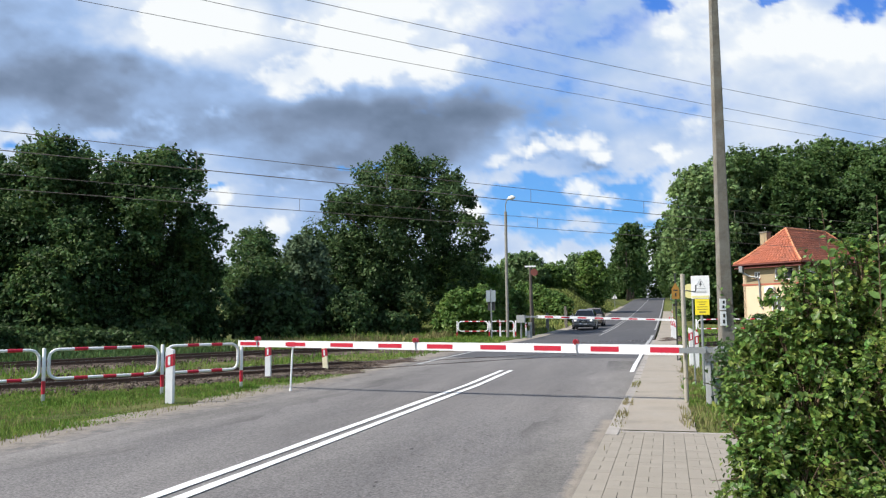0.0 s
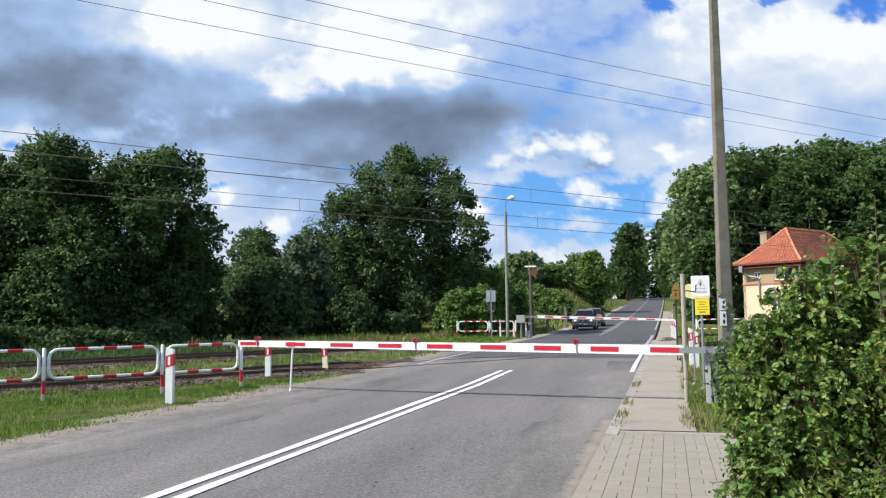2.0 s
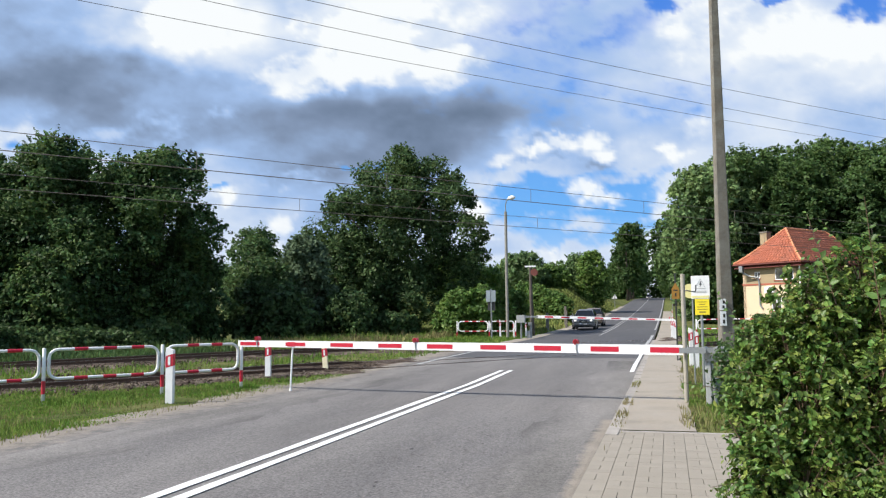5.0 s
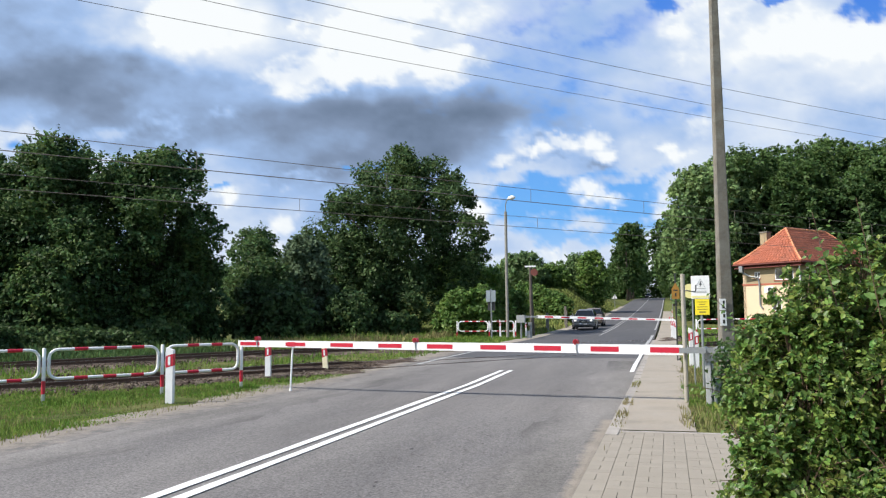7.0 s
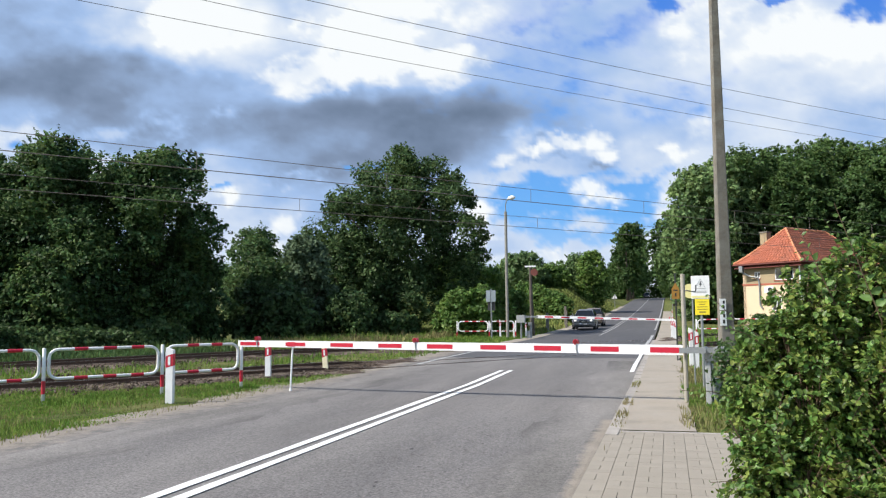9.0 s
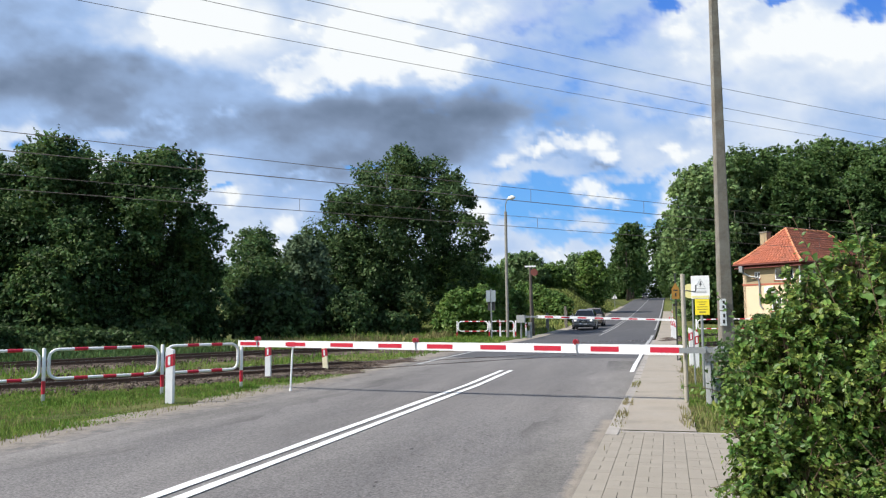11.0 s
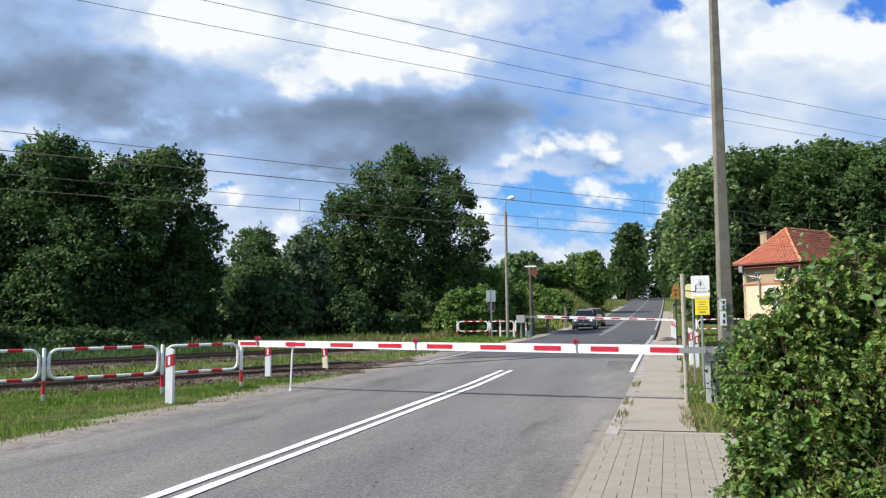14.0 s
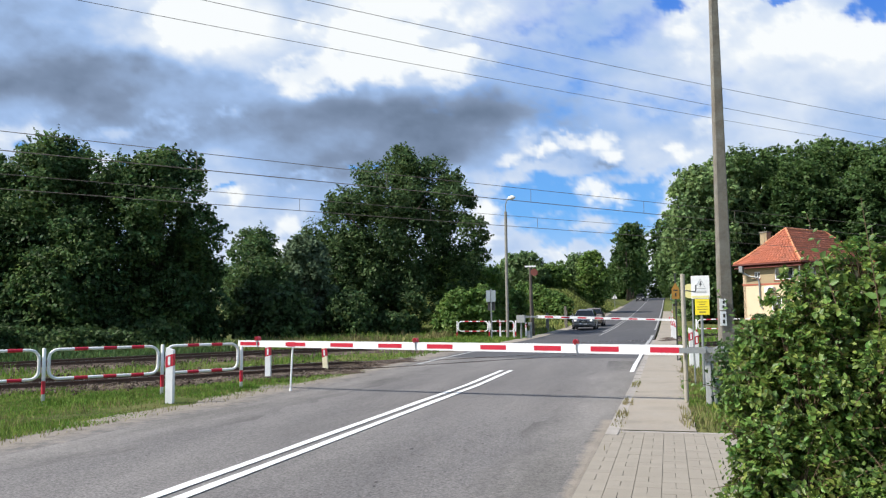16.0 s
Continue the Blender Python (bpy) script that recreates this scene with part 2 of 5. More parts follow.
def cloud_mesh(name, verts, quads, mat, sides=4):
    me = bpy.data.meshes.new(name)
    V = np.ascontiguousarray(verts, dtype=np.float32)
    Q = np.ascontiguousarray(quads, dtype=np.int32)
    me.vertices.add(len(V))
    me.vertices.foreach_set("co", V.ravel())
    me.loops.add(Q.size)
    me.loops.foreach_set("vertex_index", Q.ravel())
    me.polygons.add(len(Q))
    me.polygons.foreach_set("loop_start", np.arange(0, Q.size, sides, dtype=np.int32))
    me.update(calc_edges=True)
    me.validate()
    me.materials.append(mat)
    return me


def fbm(x, y, octaves=5, seed=0, gain=0.5):
    """Smooth value noise in two dimensions, about -1 to 1."""
    rng = np.random.RandomState(seed)
    table = rng.rand(256, 256) * 2 - 1
    out, amp, tot = np.zeros_like(x, dtype=float), 1.0, 0.0
    for k in range(octaves):
        xs, ys = x * 2 ** k + 17.3 * k, y * 2 ** k + 9.1 * k
        xi, yi = np.floor(xs).astype(int), np.floor(ys).astype(int)
        fx, fy = xs - xi, ys - yi
        fx, fy = fx * fx * (3 - 2 * fx), fy * fy * (3 - 2 * fy)
        g = lambda a, b: table[(xi + a) % 256, (yi + b) % 256]
        out += amp * ((g(0, 0) * (1 - fx) + g(1, 0) * fx) * (1 - fy) + (g(0, 1) * (1 - fx) + g(1, 1) * fx) * fy)
        tot += amp
        amp *= gain
    return out / tot * 1.6


# ---- the lie of the land ----
PROFILE_Y = [-200, 0, 18, 26, 35, 50, 66, 104, 143, 202, 260, 330, 3000]
PROFILE_Z = [0, 0, 0.02, 0.14, 0.2, 0.24, 0.47, 1.38, 2.75, 5.2, 6.6, 6.2, 4.0]
ROAD_L, ROAD_R, ROAD_C = -8.0, -0.85, -4.4
TRACK_DIR = Vector((0.629, 0.777, 0)).normalized()
TRACK_N = Vector((0.777, -0.629, 0)).normalized()
TRACK_1 = Vector((-9.7, 22.0, 0))
TRACK_2 = TRACK_1 - TRACK_N * 6.6
Z_1, Z_2 = 0.12, 0.34


def height(x, y):
    x, y = np.asarray(x, float), np.asarray(y, float)
    z = np.interp(y, PROFILE_Y, PROFILE_Z)
    off = (x - ROAD_C)
    far = np.clip((y - 66) / 30, 0, 1) * np.clip((-off - 4.4) / 4.2, 0, 1) * np.clip((190 - y) / 60, 0, 1)
    z = z + 3.3 * far
    d2 = (x - TRACK_2.x) * TRACK_N.x + (y - TRACK_2.y) * TRACK_N.y
    lift = np.exp(-(d2 / 3.2) ** 2) * 0.1
    return z + lift * np.clip((np.abs(off) - 3.6) / 3, 0, 1)


def zat(x, y):
    return float(height(x, y))


def grid_mesh(name, xs, ys, zf, mat):
    X, Y = np.meshgrid(xs, ys)
    Z = zf(X, Y)
    nx, ny = len(xs), len(ys)
    V = np.stack([X, Y, Z], -1).reshape(-1, 3)
    i = np.arange((ny - 1) * nx).reshape(ny - 1, nx)[:, :-1].ravel()
    return cloud_mesh(name, V, np.stack([i, i + 1, i + nx + 1, i + nx], 1), mat)


def ground_z(X, Y):
    z = height(X, Y)
    road = (X > ROAD_L - 0.1) & (X < np.where(Y < 11.3, 0.92, 0.27))
    bumps = fbm(X * 0.35, Y * 0.35, 3, 4) * 0.05
    return np.where(road, z - 0.12, z + bumps * np.clip(np.abs(X - ROAD_C) - 4.0, 0, 1) - 0.02)


_xs = np.concatenate([[-1500, -700, -350, -200, -130], np.arange(-90, -30, 3), np.arange(-30, ROAD_L - 0.2, 0.45), [ROAD_L - 0.11, ROAD_L - 0.09, -4.4, 0.24, 0.29, 0.91, 0.94], np.arange(1.2, 8, 0.5), np.arange(8, 60, 2.5), [70, 100, 160, 300, 700, 1500]])
_ys = np.concatenate([[-300, -120, -50, -20], np.arange(-8, 60, 0.5), np.arange(60, 300, 3), [320, 400, 600, 1000, 1500]])
solid("ground", grid_mesh("ground", _xs, _ys, ground_z, GRASS_GROUND), None, Matrix(), "rough mown green and straw-coloured turf beside the road", "ground", kind="structure")


def strip(name, left, right, y0, y1, dz, mat, step=0.5, thick=0.12, ragged=0.0, seed=1, across=6, ragged_r=0.0, skirt=True, thin="both"):
    """A sheet with thickness that follows the land between two lines."""
    ys = np.arange(y0, y1 + step / 2, step)
    bm = bmesh.new()
    worn = None if skirt else bm.verts.layers.float.new("worn")
    L = left + ragged * fbm(ys * 0.7, ys * 0 + seed, 4, seed) if ragged else left + 0 * ys
    R = right + ragged_r * fbm(ys * 1.3, ys * 0 + seed, 4, seed + 7)
    rows = []
    for k, y in enumerate(ys):
        row = []
        for j in range(across + 1):
            x = L[k] + (R[k] - L[k]) * j / across
            row.append(bm.verts.new((x, y, zat(x, y) + (dz if skirt or 0 < j < across else 0.0007))))
            if worn:
                f = j / across
                row[-1][worn] = {"right": 1 - f, "left": f}.get(thin, 1 - abs(2 * f - 1))
        rows.append([bm.verts.new((row[0].co.x, y, row[0].co.z - thick))] + row + [bm.verts.new((R[k], y, row[-1].co.z - thick))] if skirt else row)
    for a, b in zip(rows, rows[1:]):
        for j in range(len(a) - 1):
            bm.faces.new((a[j], a[j + 1], b[j + 1], b[j]))
    return bm


solid("road", strip("road", ROAD_L, ROAD_R, -30, 330, 0.0, ASPHALT, ragged=0.12), ASPHALT, Matrix(), "grey worn asphalt two-lane country road over the level crossing", "road", kind="structure")
solid("road_resurfaced", strip("road_resurfaced", ROAD_L + 0.15, ROAD_R - 0.02, 27.5, 330, 0.006, DARK_ASPHALT, thick=0.005), DARK_ASPHALT, Matrix(), "darker newer asphalt beyond the tracks", "road", kind="structure")
solid("shoulder", strip("shoulder", ROAD_L - 0.95, ROAD_L + 0.45, -30, 40, 0.006, DUST_SAND, step=0.2, ragged=0.4, ragged_r=0.12, seed=5, across=6, skirt=False, thin="right"), DUST_SAND, Matrix(), "sandy gravel shoulder along the asphalt edge", "shoulder", kind="structure")
solid("sand_bed", strip("sand_bed", ROAD_L - 0.75, ROAD_L + 0.02, -30, 40, 0.002, SAND, step=0.2, ragged=0.3, ragged_r=0.06, seed=5, across=3), SAND, Matrix(), "trodden sand under the verge's edge", "shoulder", kind="structure")
solid("dusty_edge", strip("dusty_edge", ROAD_L - 0.1, ROAD_L + 1.5, -30, 34, 0.004, DUSTY, step=0.2, ragged_r=0.2, seed=15, across=6, skirt=False, thin="right"), DUSTY, Matrix(), "dust and grit washed over the asphalt edge", "shoulder", kind="structure")
solid("far_shoulder", strip("far_shoulder", ROAD_L - 0.45, ROAD_L + 0.34, 38, 150, 0.014, BEIGE, step=0.5, thick=0.05, ragged=0.12, ragged_r=0.03, seed=6, across=4), BEIGE, Matrix(), "pale gravel strip along the far road's edge", "shoulder", kind="structure")


def line(x, y0, y1, w, mat, label, dz=0.012):
    solid("road_marking", strip("m", x - w / 2, x + w / 2, y0, y1, dz, mat, step=0.4, thick=0.004, ragged=0.012, across=1, seed=int(y0) % 50), mat, Matrix(), label, "road marking", kind="structure")


line(-4.50, -10, 22.0, 0.125, LINE_WHITE, "solid white centre line of a double pair")
line(-4.24, -10, 22.0, 0.125, LINE_WHITE, "solid white centre line of a double pair")
line(-4.52, 58, 230, 0.10, WORN_LINE, "worn white centre line", 0.016)
line(-4.26, 52, 92, 0.09, WORN_LINE, "worn white centre line", 0.016)
line(-0.98, 21.8, 34, 0.11, LINE_WHITE, "white edge line by the pavement", 0.016)
line(-1.0, 36, 52, 0.16, WORN_LINE, "worn white edge line", 0.016)
line(-1.0, 62, 230, 0.11, WORN_LINE, "worn white edge line", 0.016)
line(-7.55, 24, 36, 0.14, WORN_LINE, "worn white edge line over the crossing", 0.016)


def scars():
    rng = np.random.RandomState(8)
    bm = bmesh.new()
    for k in range(150):
        y = rng.uniform(6.5, 17.5)
        x = -2.55 + rng.normal(0, 0.36) + (0.25 if rng.rand() < 0.3 else 0)
        r = rng.uniform(0.004, 0.011) * (3.0 if k % 37 == 0 else 1)
        vs = []
        for j in range(7):
            q = 6.283 * j / 7
            w = r * rng.uniform(0.6, 1.3)
            X, Y = x + math.cos(q) * w * 1.6, y + math.sin(q) * w * 1.9
            vs.append(bm.verts.new((X, Y, zat(X, Y) + 0.004)))
        bm.faces.new(vs)
    solid("asphalt_scars", bm, SCAR, Matrix(), "small dark pits in the worn wheel track", "asphalt wear", kind="stuff")


scars()

# ---- sky ----
def backdrop():
    """Cumulus clouds over blue sky on a far sheet, which drifts."""
    D = 1900.0
    px = np.arange(-120, 1700, 4.0)
    py = np.arange(-120, 660, 4.0)
    X, Y = np.meshgrid(px, py)
    X = X + 10.0

    def ease(t):
        t = np.clip(t, 0, 1)
        return t * t * (3 - 2 * t)

    # how bright the cloud cover is, from lead grey to white, on a coarse grid
    LIGHT = np.array(((0.46, 0.46, 0.60, 0.92, 0.86, 0.62, 0.86, 0.88, 0.68, 0.56, 0.52, 0.58, 0.84, 0.70, 0.78, 0.60),
                      (0.42, 0.44, 0.62, 0.98, 0.90, 0.62, 0.86, 0.90, 0.64, 0.54, 0.54, 0.68, 0.78, 0.86, 0.90, 0.96),
                      (0.16, 0.10, 0.14, 0.34, 0.46, 0.58, 0.74, 0.70, 0.54, 0.52, 0.58, 0.62, 0.68, 0.78, 0.74, 0.76),
                      (0.50, 0.40, 0.32, 0.28, 0.26, 0.18, 0.12, 0.10, 0.14, 0.36, 0.50, 0.56, 0.64, 0.68, 0.64, 0.60),
                      (0.72, 0.76, 0.72, 0.62, 0.54, 0.32, 0.24, 0.16, 0.34, 0.60, 0.52, 0.70, 0.70, 0.66, 0.64, 0.64),
                      (0.58, 0.58, 0.60, 0.66, 0.68, 0.58, 0.50, 0.58, 0.70, 0.76, 0.76, 0.80, 0.76, 0.76, 0.76, 0.76)))
    wx = fbm(X / 210, Y / 130, 4, 11) * 44 + fbm(X / 46, Y / 34, 4, 12) * 12
    wy = fbm(X / 210, Y / 130, 4, 13) * 26 + fbm(X / 46, Y / 34, 4, 14) * 9
    gx, gy = np.clip((X + wx) / 104, 0, 14.999), np.clip((Y + wy) / 70, 0, 4.999)
    ix, iy = gx.astype(int), gy.astype(int)
    fx, fy = ease(gx - ix), ease(gy - iy)
    bright = (LIGHT[iy, ix] * (1 - fx) + LIGHT[iy, ix + 1] * fx) * (1 - fy) + (LIGHT[iy + 1, ix] * (1 - fx) + LIGHT[iy + 1, ix + 1] * fx) * fy
    fine = fbm(X / 64, Y / 40, 6, 24, 0.62)
    bright = bright + 0.10 * fbm(X / 150, Y / 60, 5, 21) + 0.08 * fine

    def heaps(rows, rough, soft):
        """Cumulus heaps with a ragged rim."""
        q = np.full_like(X, -9.0)
        A, B = X + wx * 0.35 + fbm(X / 30, Y / 24, 5, 31, 0.6) * 16, Y + wy * 0.35 + fbm(X / 30, Y / 24, 5, 32, 0.6) * 13
        for x, y, rx, ry in rows:
            q = np.maximum(q, 1.0 - np.sqrt(((A - x) / rx) ** 2 + ((B - y) / ry) ** 2))
        return ease((q + rough * fine) / soft)

    crisp = heaps(((1045, 338, 42, 26), (1075, 352, 44, 17), (905, 284, 34, 18), (950, 268, 46, 22), (1000, 250, 44, 24), (1045, 240, 46, 24), (1060, 270, 40, 18), (497, 405, 40, 30), (478, 440, 40, 24), (405, 345, 34, 32), (835, 375, 38, 38), (855, 425, 34, 22), (1186, 270, 32, 18), (60, 288, 28, 16)), 0.60, 0.85)
    crown = heaps(((565, 128, 105, 46), (660, 100, 125, 60), (765, 112, 90, 48), (640, 50, 110, 50), (330, 40, 110, 60)), 0.34, 0.55)
    gauzy = heaps(((325, 45, 120, 66), (730, 20, 190, 36), (1225, 55, 85, 60), (1385, 60, 110, 60), (1500, 90, 95, 46), (1010, 258, 130, 40), (1240, 240, 60, 32), (400, 196, 50, 18), (200, 232, 190, 26), (950, 455, 140, 18), (1170, 345, 44, 14), (520, 305, 110, 18)), 0.75, 1.2)
    core = heaps(((990, 280, 80, 20), (940, 284, 44, 10), (1050, 290, 60, 14), (960, 250, 50, 12)), 0.7, 1.1)
    bright = np.clip(bright + 0.06 + 0.30 * crisp * (1 - 0.3 * np.abs(fine)) + 0.30 * crown + 0.20 * gauzy - 0.26 * core, 0.0, 1.0)
    blue = heaps(((930, 352, 190, 58), (1100, 345, 120, 66), (1548, 10, 60, 38), (1175, 4, 50, 24), (1385, 0, 30, 14), (95, 268, 70, 18), (1150, 400, 130, 44), (640, 302, 44, 7), (390, 322, 30, 8), (190, 287, 50, 12), (1000, 420, 170, 30)), 0.7, 0.7)
    veil = heaps(((960, 110, 190, 150), (1110, 50, 130, 90), (1000, 205, 130, 50), (1535, 236, 110, 30), (1200, 180, 170, 70)), 0.7, 1.6)
    thin = np.clip((Y - 380) / 80, 0, 1) * 0.35
    cover = np.clip(1.0 - np.maximum(blue * (0.95 - thin), 0.60 * veil * (1 + 0.5 * fine)) + 0.9 * crisp + crown + 0.35 * gauzy * np.clip(1.2 - blue, 0, 1) + 0.4 * core, 0, 1)
    tones = np.array([lin(*k)[:3] for k in ((96, 113, 136), (132, 151, 180), (164, 193, 235), (249, 253, 255))])
    cloud = np.stack([np.interp(bright, (0.0, 0.3, 0.55, 0.97), tones[:, k]) for k in range(3)], -1)
    g = np.clip(Y / 460, 0, 1)[..., None]
    sky = np.array(lin(66, 132, 230)[:3]) * (1 - g) + np.array(lin(112, 186, 252)[:3]) * g
    col = (sky * (1 - cover[..., None]) + cloud * cover[..., None]) / 1.32
    X = X - 10.0
    V = np.stack([(X - 784) / 1420 * D, (441 - Y) / 1420 * D, 0 * X], -1).reshape(-1, 3)
    nx, ny = len(px), len(py)
    i = np.arange((ny - 1) * nx).reshape(ny - 1, nx)[:, :-1].ravel()
    m = bpy.data.materials.new("cloudy_sky")
    m.use_nodes = True
    m.cycles.emission_sampling = "NONE"
    N, L = m.node_tree.nodes, m.node_tree.links
    N.remove(N["Principled BSDF"])
    e = N.new("ShaderNodeEmission")
    at = N.new("ShaderNodeAttribute")
    at.attribute_name = "sky"
    L.new(at.outputs["Color"], e.inputs["Color"])
    L.new(e.outputs[0], N["Material Output"].inputs["Surface"])
    me = cloud_mesh("backdrop", V, np.stack([i, i + nx, i + nx + 1, i + 1], 1), m)
    a = me.attributes.new("sky", "FLOAT_COLOR", "POINT")
    a.data.foreach_set("color", np.concatenate([col.reshape(-1, 3), np.ones((nx * ny, 1))], 1).astype(np.float32).ravel())
    me.shade_smooth()
    ob = new("backdrop", me)
    ob.matrix_basis = STAND @ Matrix.Translation((0, 0, -D))
    return tagged(ob, "grey and white cumulus clouds drifting over a blue sky", "sky", kind="structure")


SKY = backdrop()

# ---- plants ----
def leaf_quads(P, normals, size, rng, fold=0.25, stretch=1.4):
    """Diamond leaves at P, which face roughly along normals."""
    n = len(P)
    N = normals + rng.normal(0, 0.55, (n, 3))
    N /= np.linalg.norm(N, axis=1, keepdims=True) + 1e-9
    T = np.cross(N, rng.normal(0, 1, (n, 3)))
    T /= np.linalg.norm(T, axis=1, keepdims=True) + 1e-9
    S = np.cross(N, T)
    s = (size * rng.uniform(0.6, 1.3, n))[:, None]
    a = P - T * s * stretch * 0.5
    b = P + S * s * 0.5 + N * s * fold
    d = P + T * s * stretch * 0.5
    e = P - S * s * 0.5 + N * s * fold * 0.6
    V = np.stack([a, b, d, e], 1).reshape(-1, 3)
    return V, np.arange(4 * n).reshape(-1, 4)


def crown_points(lobes, n, rng, flat=0.85):
    """Clumped points on the skins of tufts that stand on the lobes (x, y, z, r)."""
    Lb = np.array(lobes)
    tufts = []
    for x, y, z, r in Lb:
        for j in range(9):
            d = rng.normal(0, 1, 3)
            d[2] = d[2] * 0.8 + 0.25
            d /= np.linalg.norm(d)
            q = r * rng.uniform(0.26, 0.46)
            tufts.append((x + d[0] * (r - q * 0.4), y + d[1] * (r - q * 0.4), z + d[2] * (r - q * 0.4) * flat, q))
    Tb = np.array(tufts)
    w = Tb[:, 3] ** 2
    k = 8
    pick = rng.choice(len(Tb), n // k, p=w / w.sum())
    D = rng.normal(0, 1, (len(pick), 3))
    D /= np.linalg.norm(D, axis=1, keepdims=True)
    r = Tb[pick, 3] * (1.05 - 0.5 * rng.rand(len(pick)) ** 1.5)
    Cn = Tb[pick, :3] + D * r[:, None] * np.array([1, 1, flat])
    sp = np.repeat(0.16 * Tb[pick, 3] + 0.05, k)[:, None]
    P = np.repeat(Cn, k, 0) + rng.normal(0, 1, (len(pick) * k, 3)) * sp * np.array([1, 1, 0.7])
    Nn = np.repeat(D, k, 0) * 0.7 + np.array([0, 0, 0.5])
    w = Lb[:, 3] ** 2
    core = rng.choice(len(Lb), int(n * 0.35), p=w / w.sum())
    E = rng.normal(0, 1, (len(core), 3))
    E /= np.linalg.norm(E, axis=1, keepdims=True)
    P2 = Lb[core, :3] + E * (Lb[core, 3] * rng.uniform(0.55, 0.98, len(core)))[:, None]
    # sprigs that stand out of the tufts and fray the outline
    g, m = max(4, n // 70), 9
    pick = rng.choice(len(Tb), g)
    F = rng.normal(0, 1, (g, 3)) + np.array([0, 0, 0.9])
    F /= np.linalg.norm(F, axis=1, keepdims=True)
    reach = Tb[pick, 3] * rng.uniform(0.35, 0.95, g)
    f = np.linspace(0.0, 1.0, m)[None, :, None]
    P3 = (Tb[pick, :3] + F * (Tb[pick, 3] * 0.85)[:, None])[:, None] + F[:, None] * reach[:, None, None] * f
    P3 = (P3 + rng.normal(0, 1, P3.shape) * (0.13 * reach[:, None, None] * (1.15 - f))).reshape(-1, 3)
    N3 = np.repeat(F, m, 0) * 0.5 + np.array([0, 0, 0.5])
    return np.concatenate([P, P2, P3]), np.concatenate([Nn, E * 0.7 + np.array([0, 0, 0.5]), N3])


def make_lobes(w, h, z0, rng, count=26, top=0.5, lean=0.0, small=0.2):
    """Lobes that fill a crown of width w between z0 and h; top: how high its widest part lies."""
    out = []
    for k in range(count):
        f = (k + rng.rand()) / count
        z = z0 + (h - z0) * f
        g = 1 - abs(f - top) / (top if f < top else 1 - top)
        R = w / 2 * (0.45 + 0.55 * math.sqrt(max(g, 0.0)))
        if f > 0.8:
            R *= 1 - (f - 0.8) * 1.7
        a = k * 2.4 + rng.rand() * 1.2
        r = w * rng.uniform(small * 0.75, small * 1.25)
        q = max(R - r * 0.85, 0) * rng.uniform(0.75, 1.1)
        out.append((math.cos(a) * q + lean * f * w, math.sin(a) * q, min(z, h - r * 0.7), r))
    return out


def trunk_mesh(h, r, rng, limbs=5, spread=0.3, w=6.0):
    bm = bmesh.new()
    pts = [(rng.normal(0, 0.04) * k, rng.normal(0, 0.04) * k, h * k / 6 - 0.1) for k in range(7)]
    tube(pts, [r * (1.25 if k == 0 else 1 - 0.13 * k) for k in range(7)], 8, bm)
    for k in range(limbs):
        a = rng.rand() * 6.28
        z = h * rng.uniform(0.3, 0.8)
        d = Vector((math.cos(a), math.sin(a), 0)) * w * spread
        tube([Vector((0, 0, z)), Vector((0, 0, z)) + d * 0.5 + UP * h * 0.1, Vector((0, 0, z)) + d + UP * h * 0.28], [r * 0.5, r * 0.3, r * 0.1], 6, bm)
    return bm


def tree(name, x, y, w, h, leaf, label, n=9000, z0=0.5, size=0.145, seed=1, top=0.45, lean=0.0, small=0.18, count=32, trunk=0.22, group="", category="tree", boughs=()):
    n = int(n * (1.5 if y < 70 else 0.95))
    rng = np.random.RandomState(seed)
    t = thing(name, pose(x, y, zat(x, y) - 0.05), label, category, group)
    part("trunk", trunk_mesh(h * 0.75, trunk, rng, w=w), BARK, t, smooth=True)
    P, Nn = crown_points((list(boughs) or make_lobes(w, h, z0, rng, count, top, lean, small)), n, rng)
    P[:, 2] = np.maximum(P[:, 2], 0.05)
    V, Q = leaf_quads(P, Nn, np.full(len(P), size), rng)
    part("crown", cloud_mesh("crown", V, Q, leaf), None, t)
    return t


OAK_BOUGHS = [(-0.1, 1.7, 12.6, 1.26), (1.4, -0.2, 11.6, 1.34), (2.4, 2.5, 11.8, 1.26), (-1.4, -0.0, 11.3, 1.26), (4.0, 1.5, 10.7, 1.03), (0.6, -2.2, 9.7, 1.89), (1.6, 2.5, 10.0, 2.05), (-0.8, -3.8, 9.4, 1.18), (4.6, -0.8, 9.0, 1.42), (5.2, 0.4, 9.4, 0.59), (-4.0, -0.2, 9.7, 1.03), (-3.1, -3.3, 8.6, 0.87), (-3.4, 0.5, 8.5, 1.66), (-1.7, 1.8, 7.9, 2.05), (2.3, -1.8, 6.8, 2.17), (3.7, 1.1, 7.2, 1.74)]
OAK_LOWER_BOUGHS = [(6.0, -1.7, 7.1, 1.03), (6.1, 0.6, 6.7, 0.67), (-3.9, -4.2, 7.1, 1.10), (-4.9, 0.9, 6.3, 1.66), (-1.8, -1.2, 5.3, 2.17), (-0.1, 2.3, 4.8, 2.29), (2.9, 2.2, 4.9, 1.97), (4.6, 3.0, 5.6, 1.10), (-4.6, -3.6, 5.6, 1.26), (-3.3, -3.6, 3.6, 1.77), (-1.9, -0.1, 2.7, 1.97), (2.3, -1.4, 2.3, 1.77), (3.7, 2.3, 2.5, 1.42), (-0.0, -0.5, 1.3, 1.42), (-3.1, -0.7, 1.4, 1.42)]
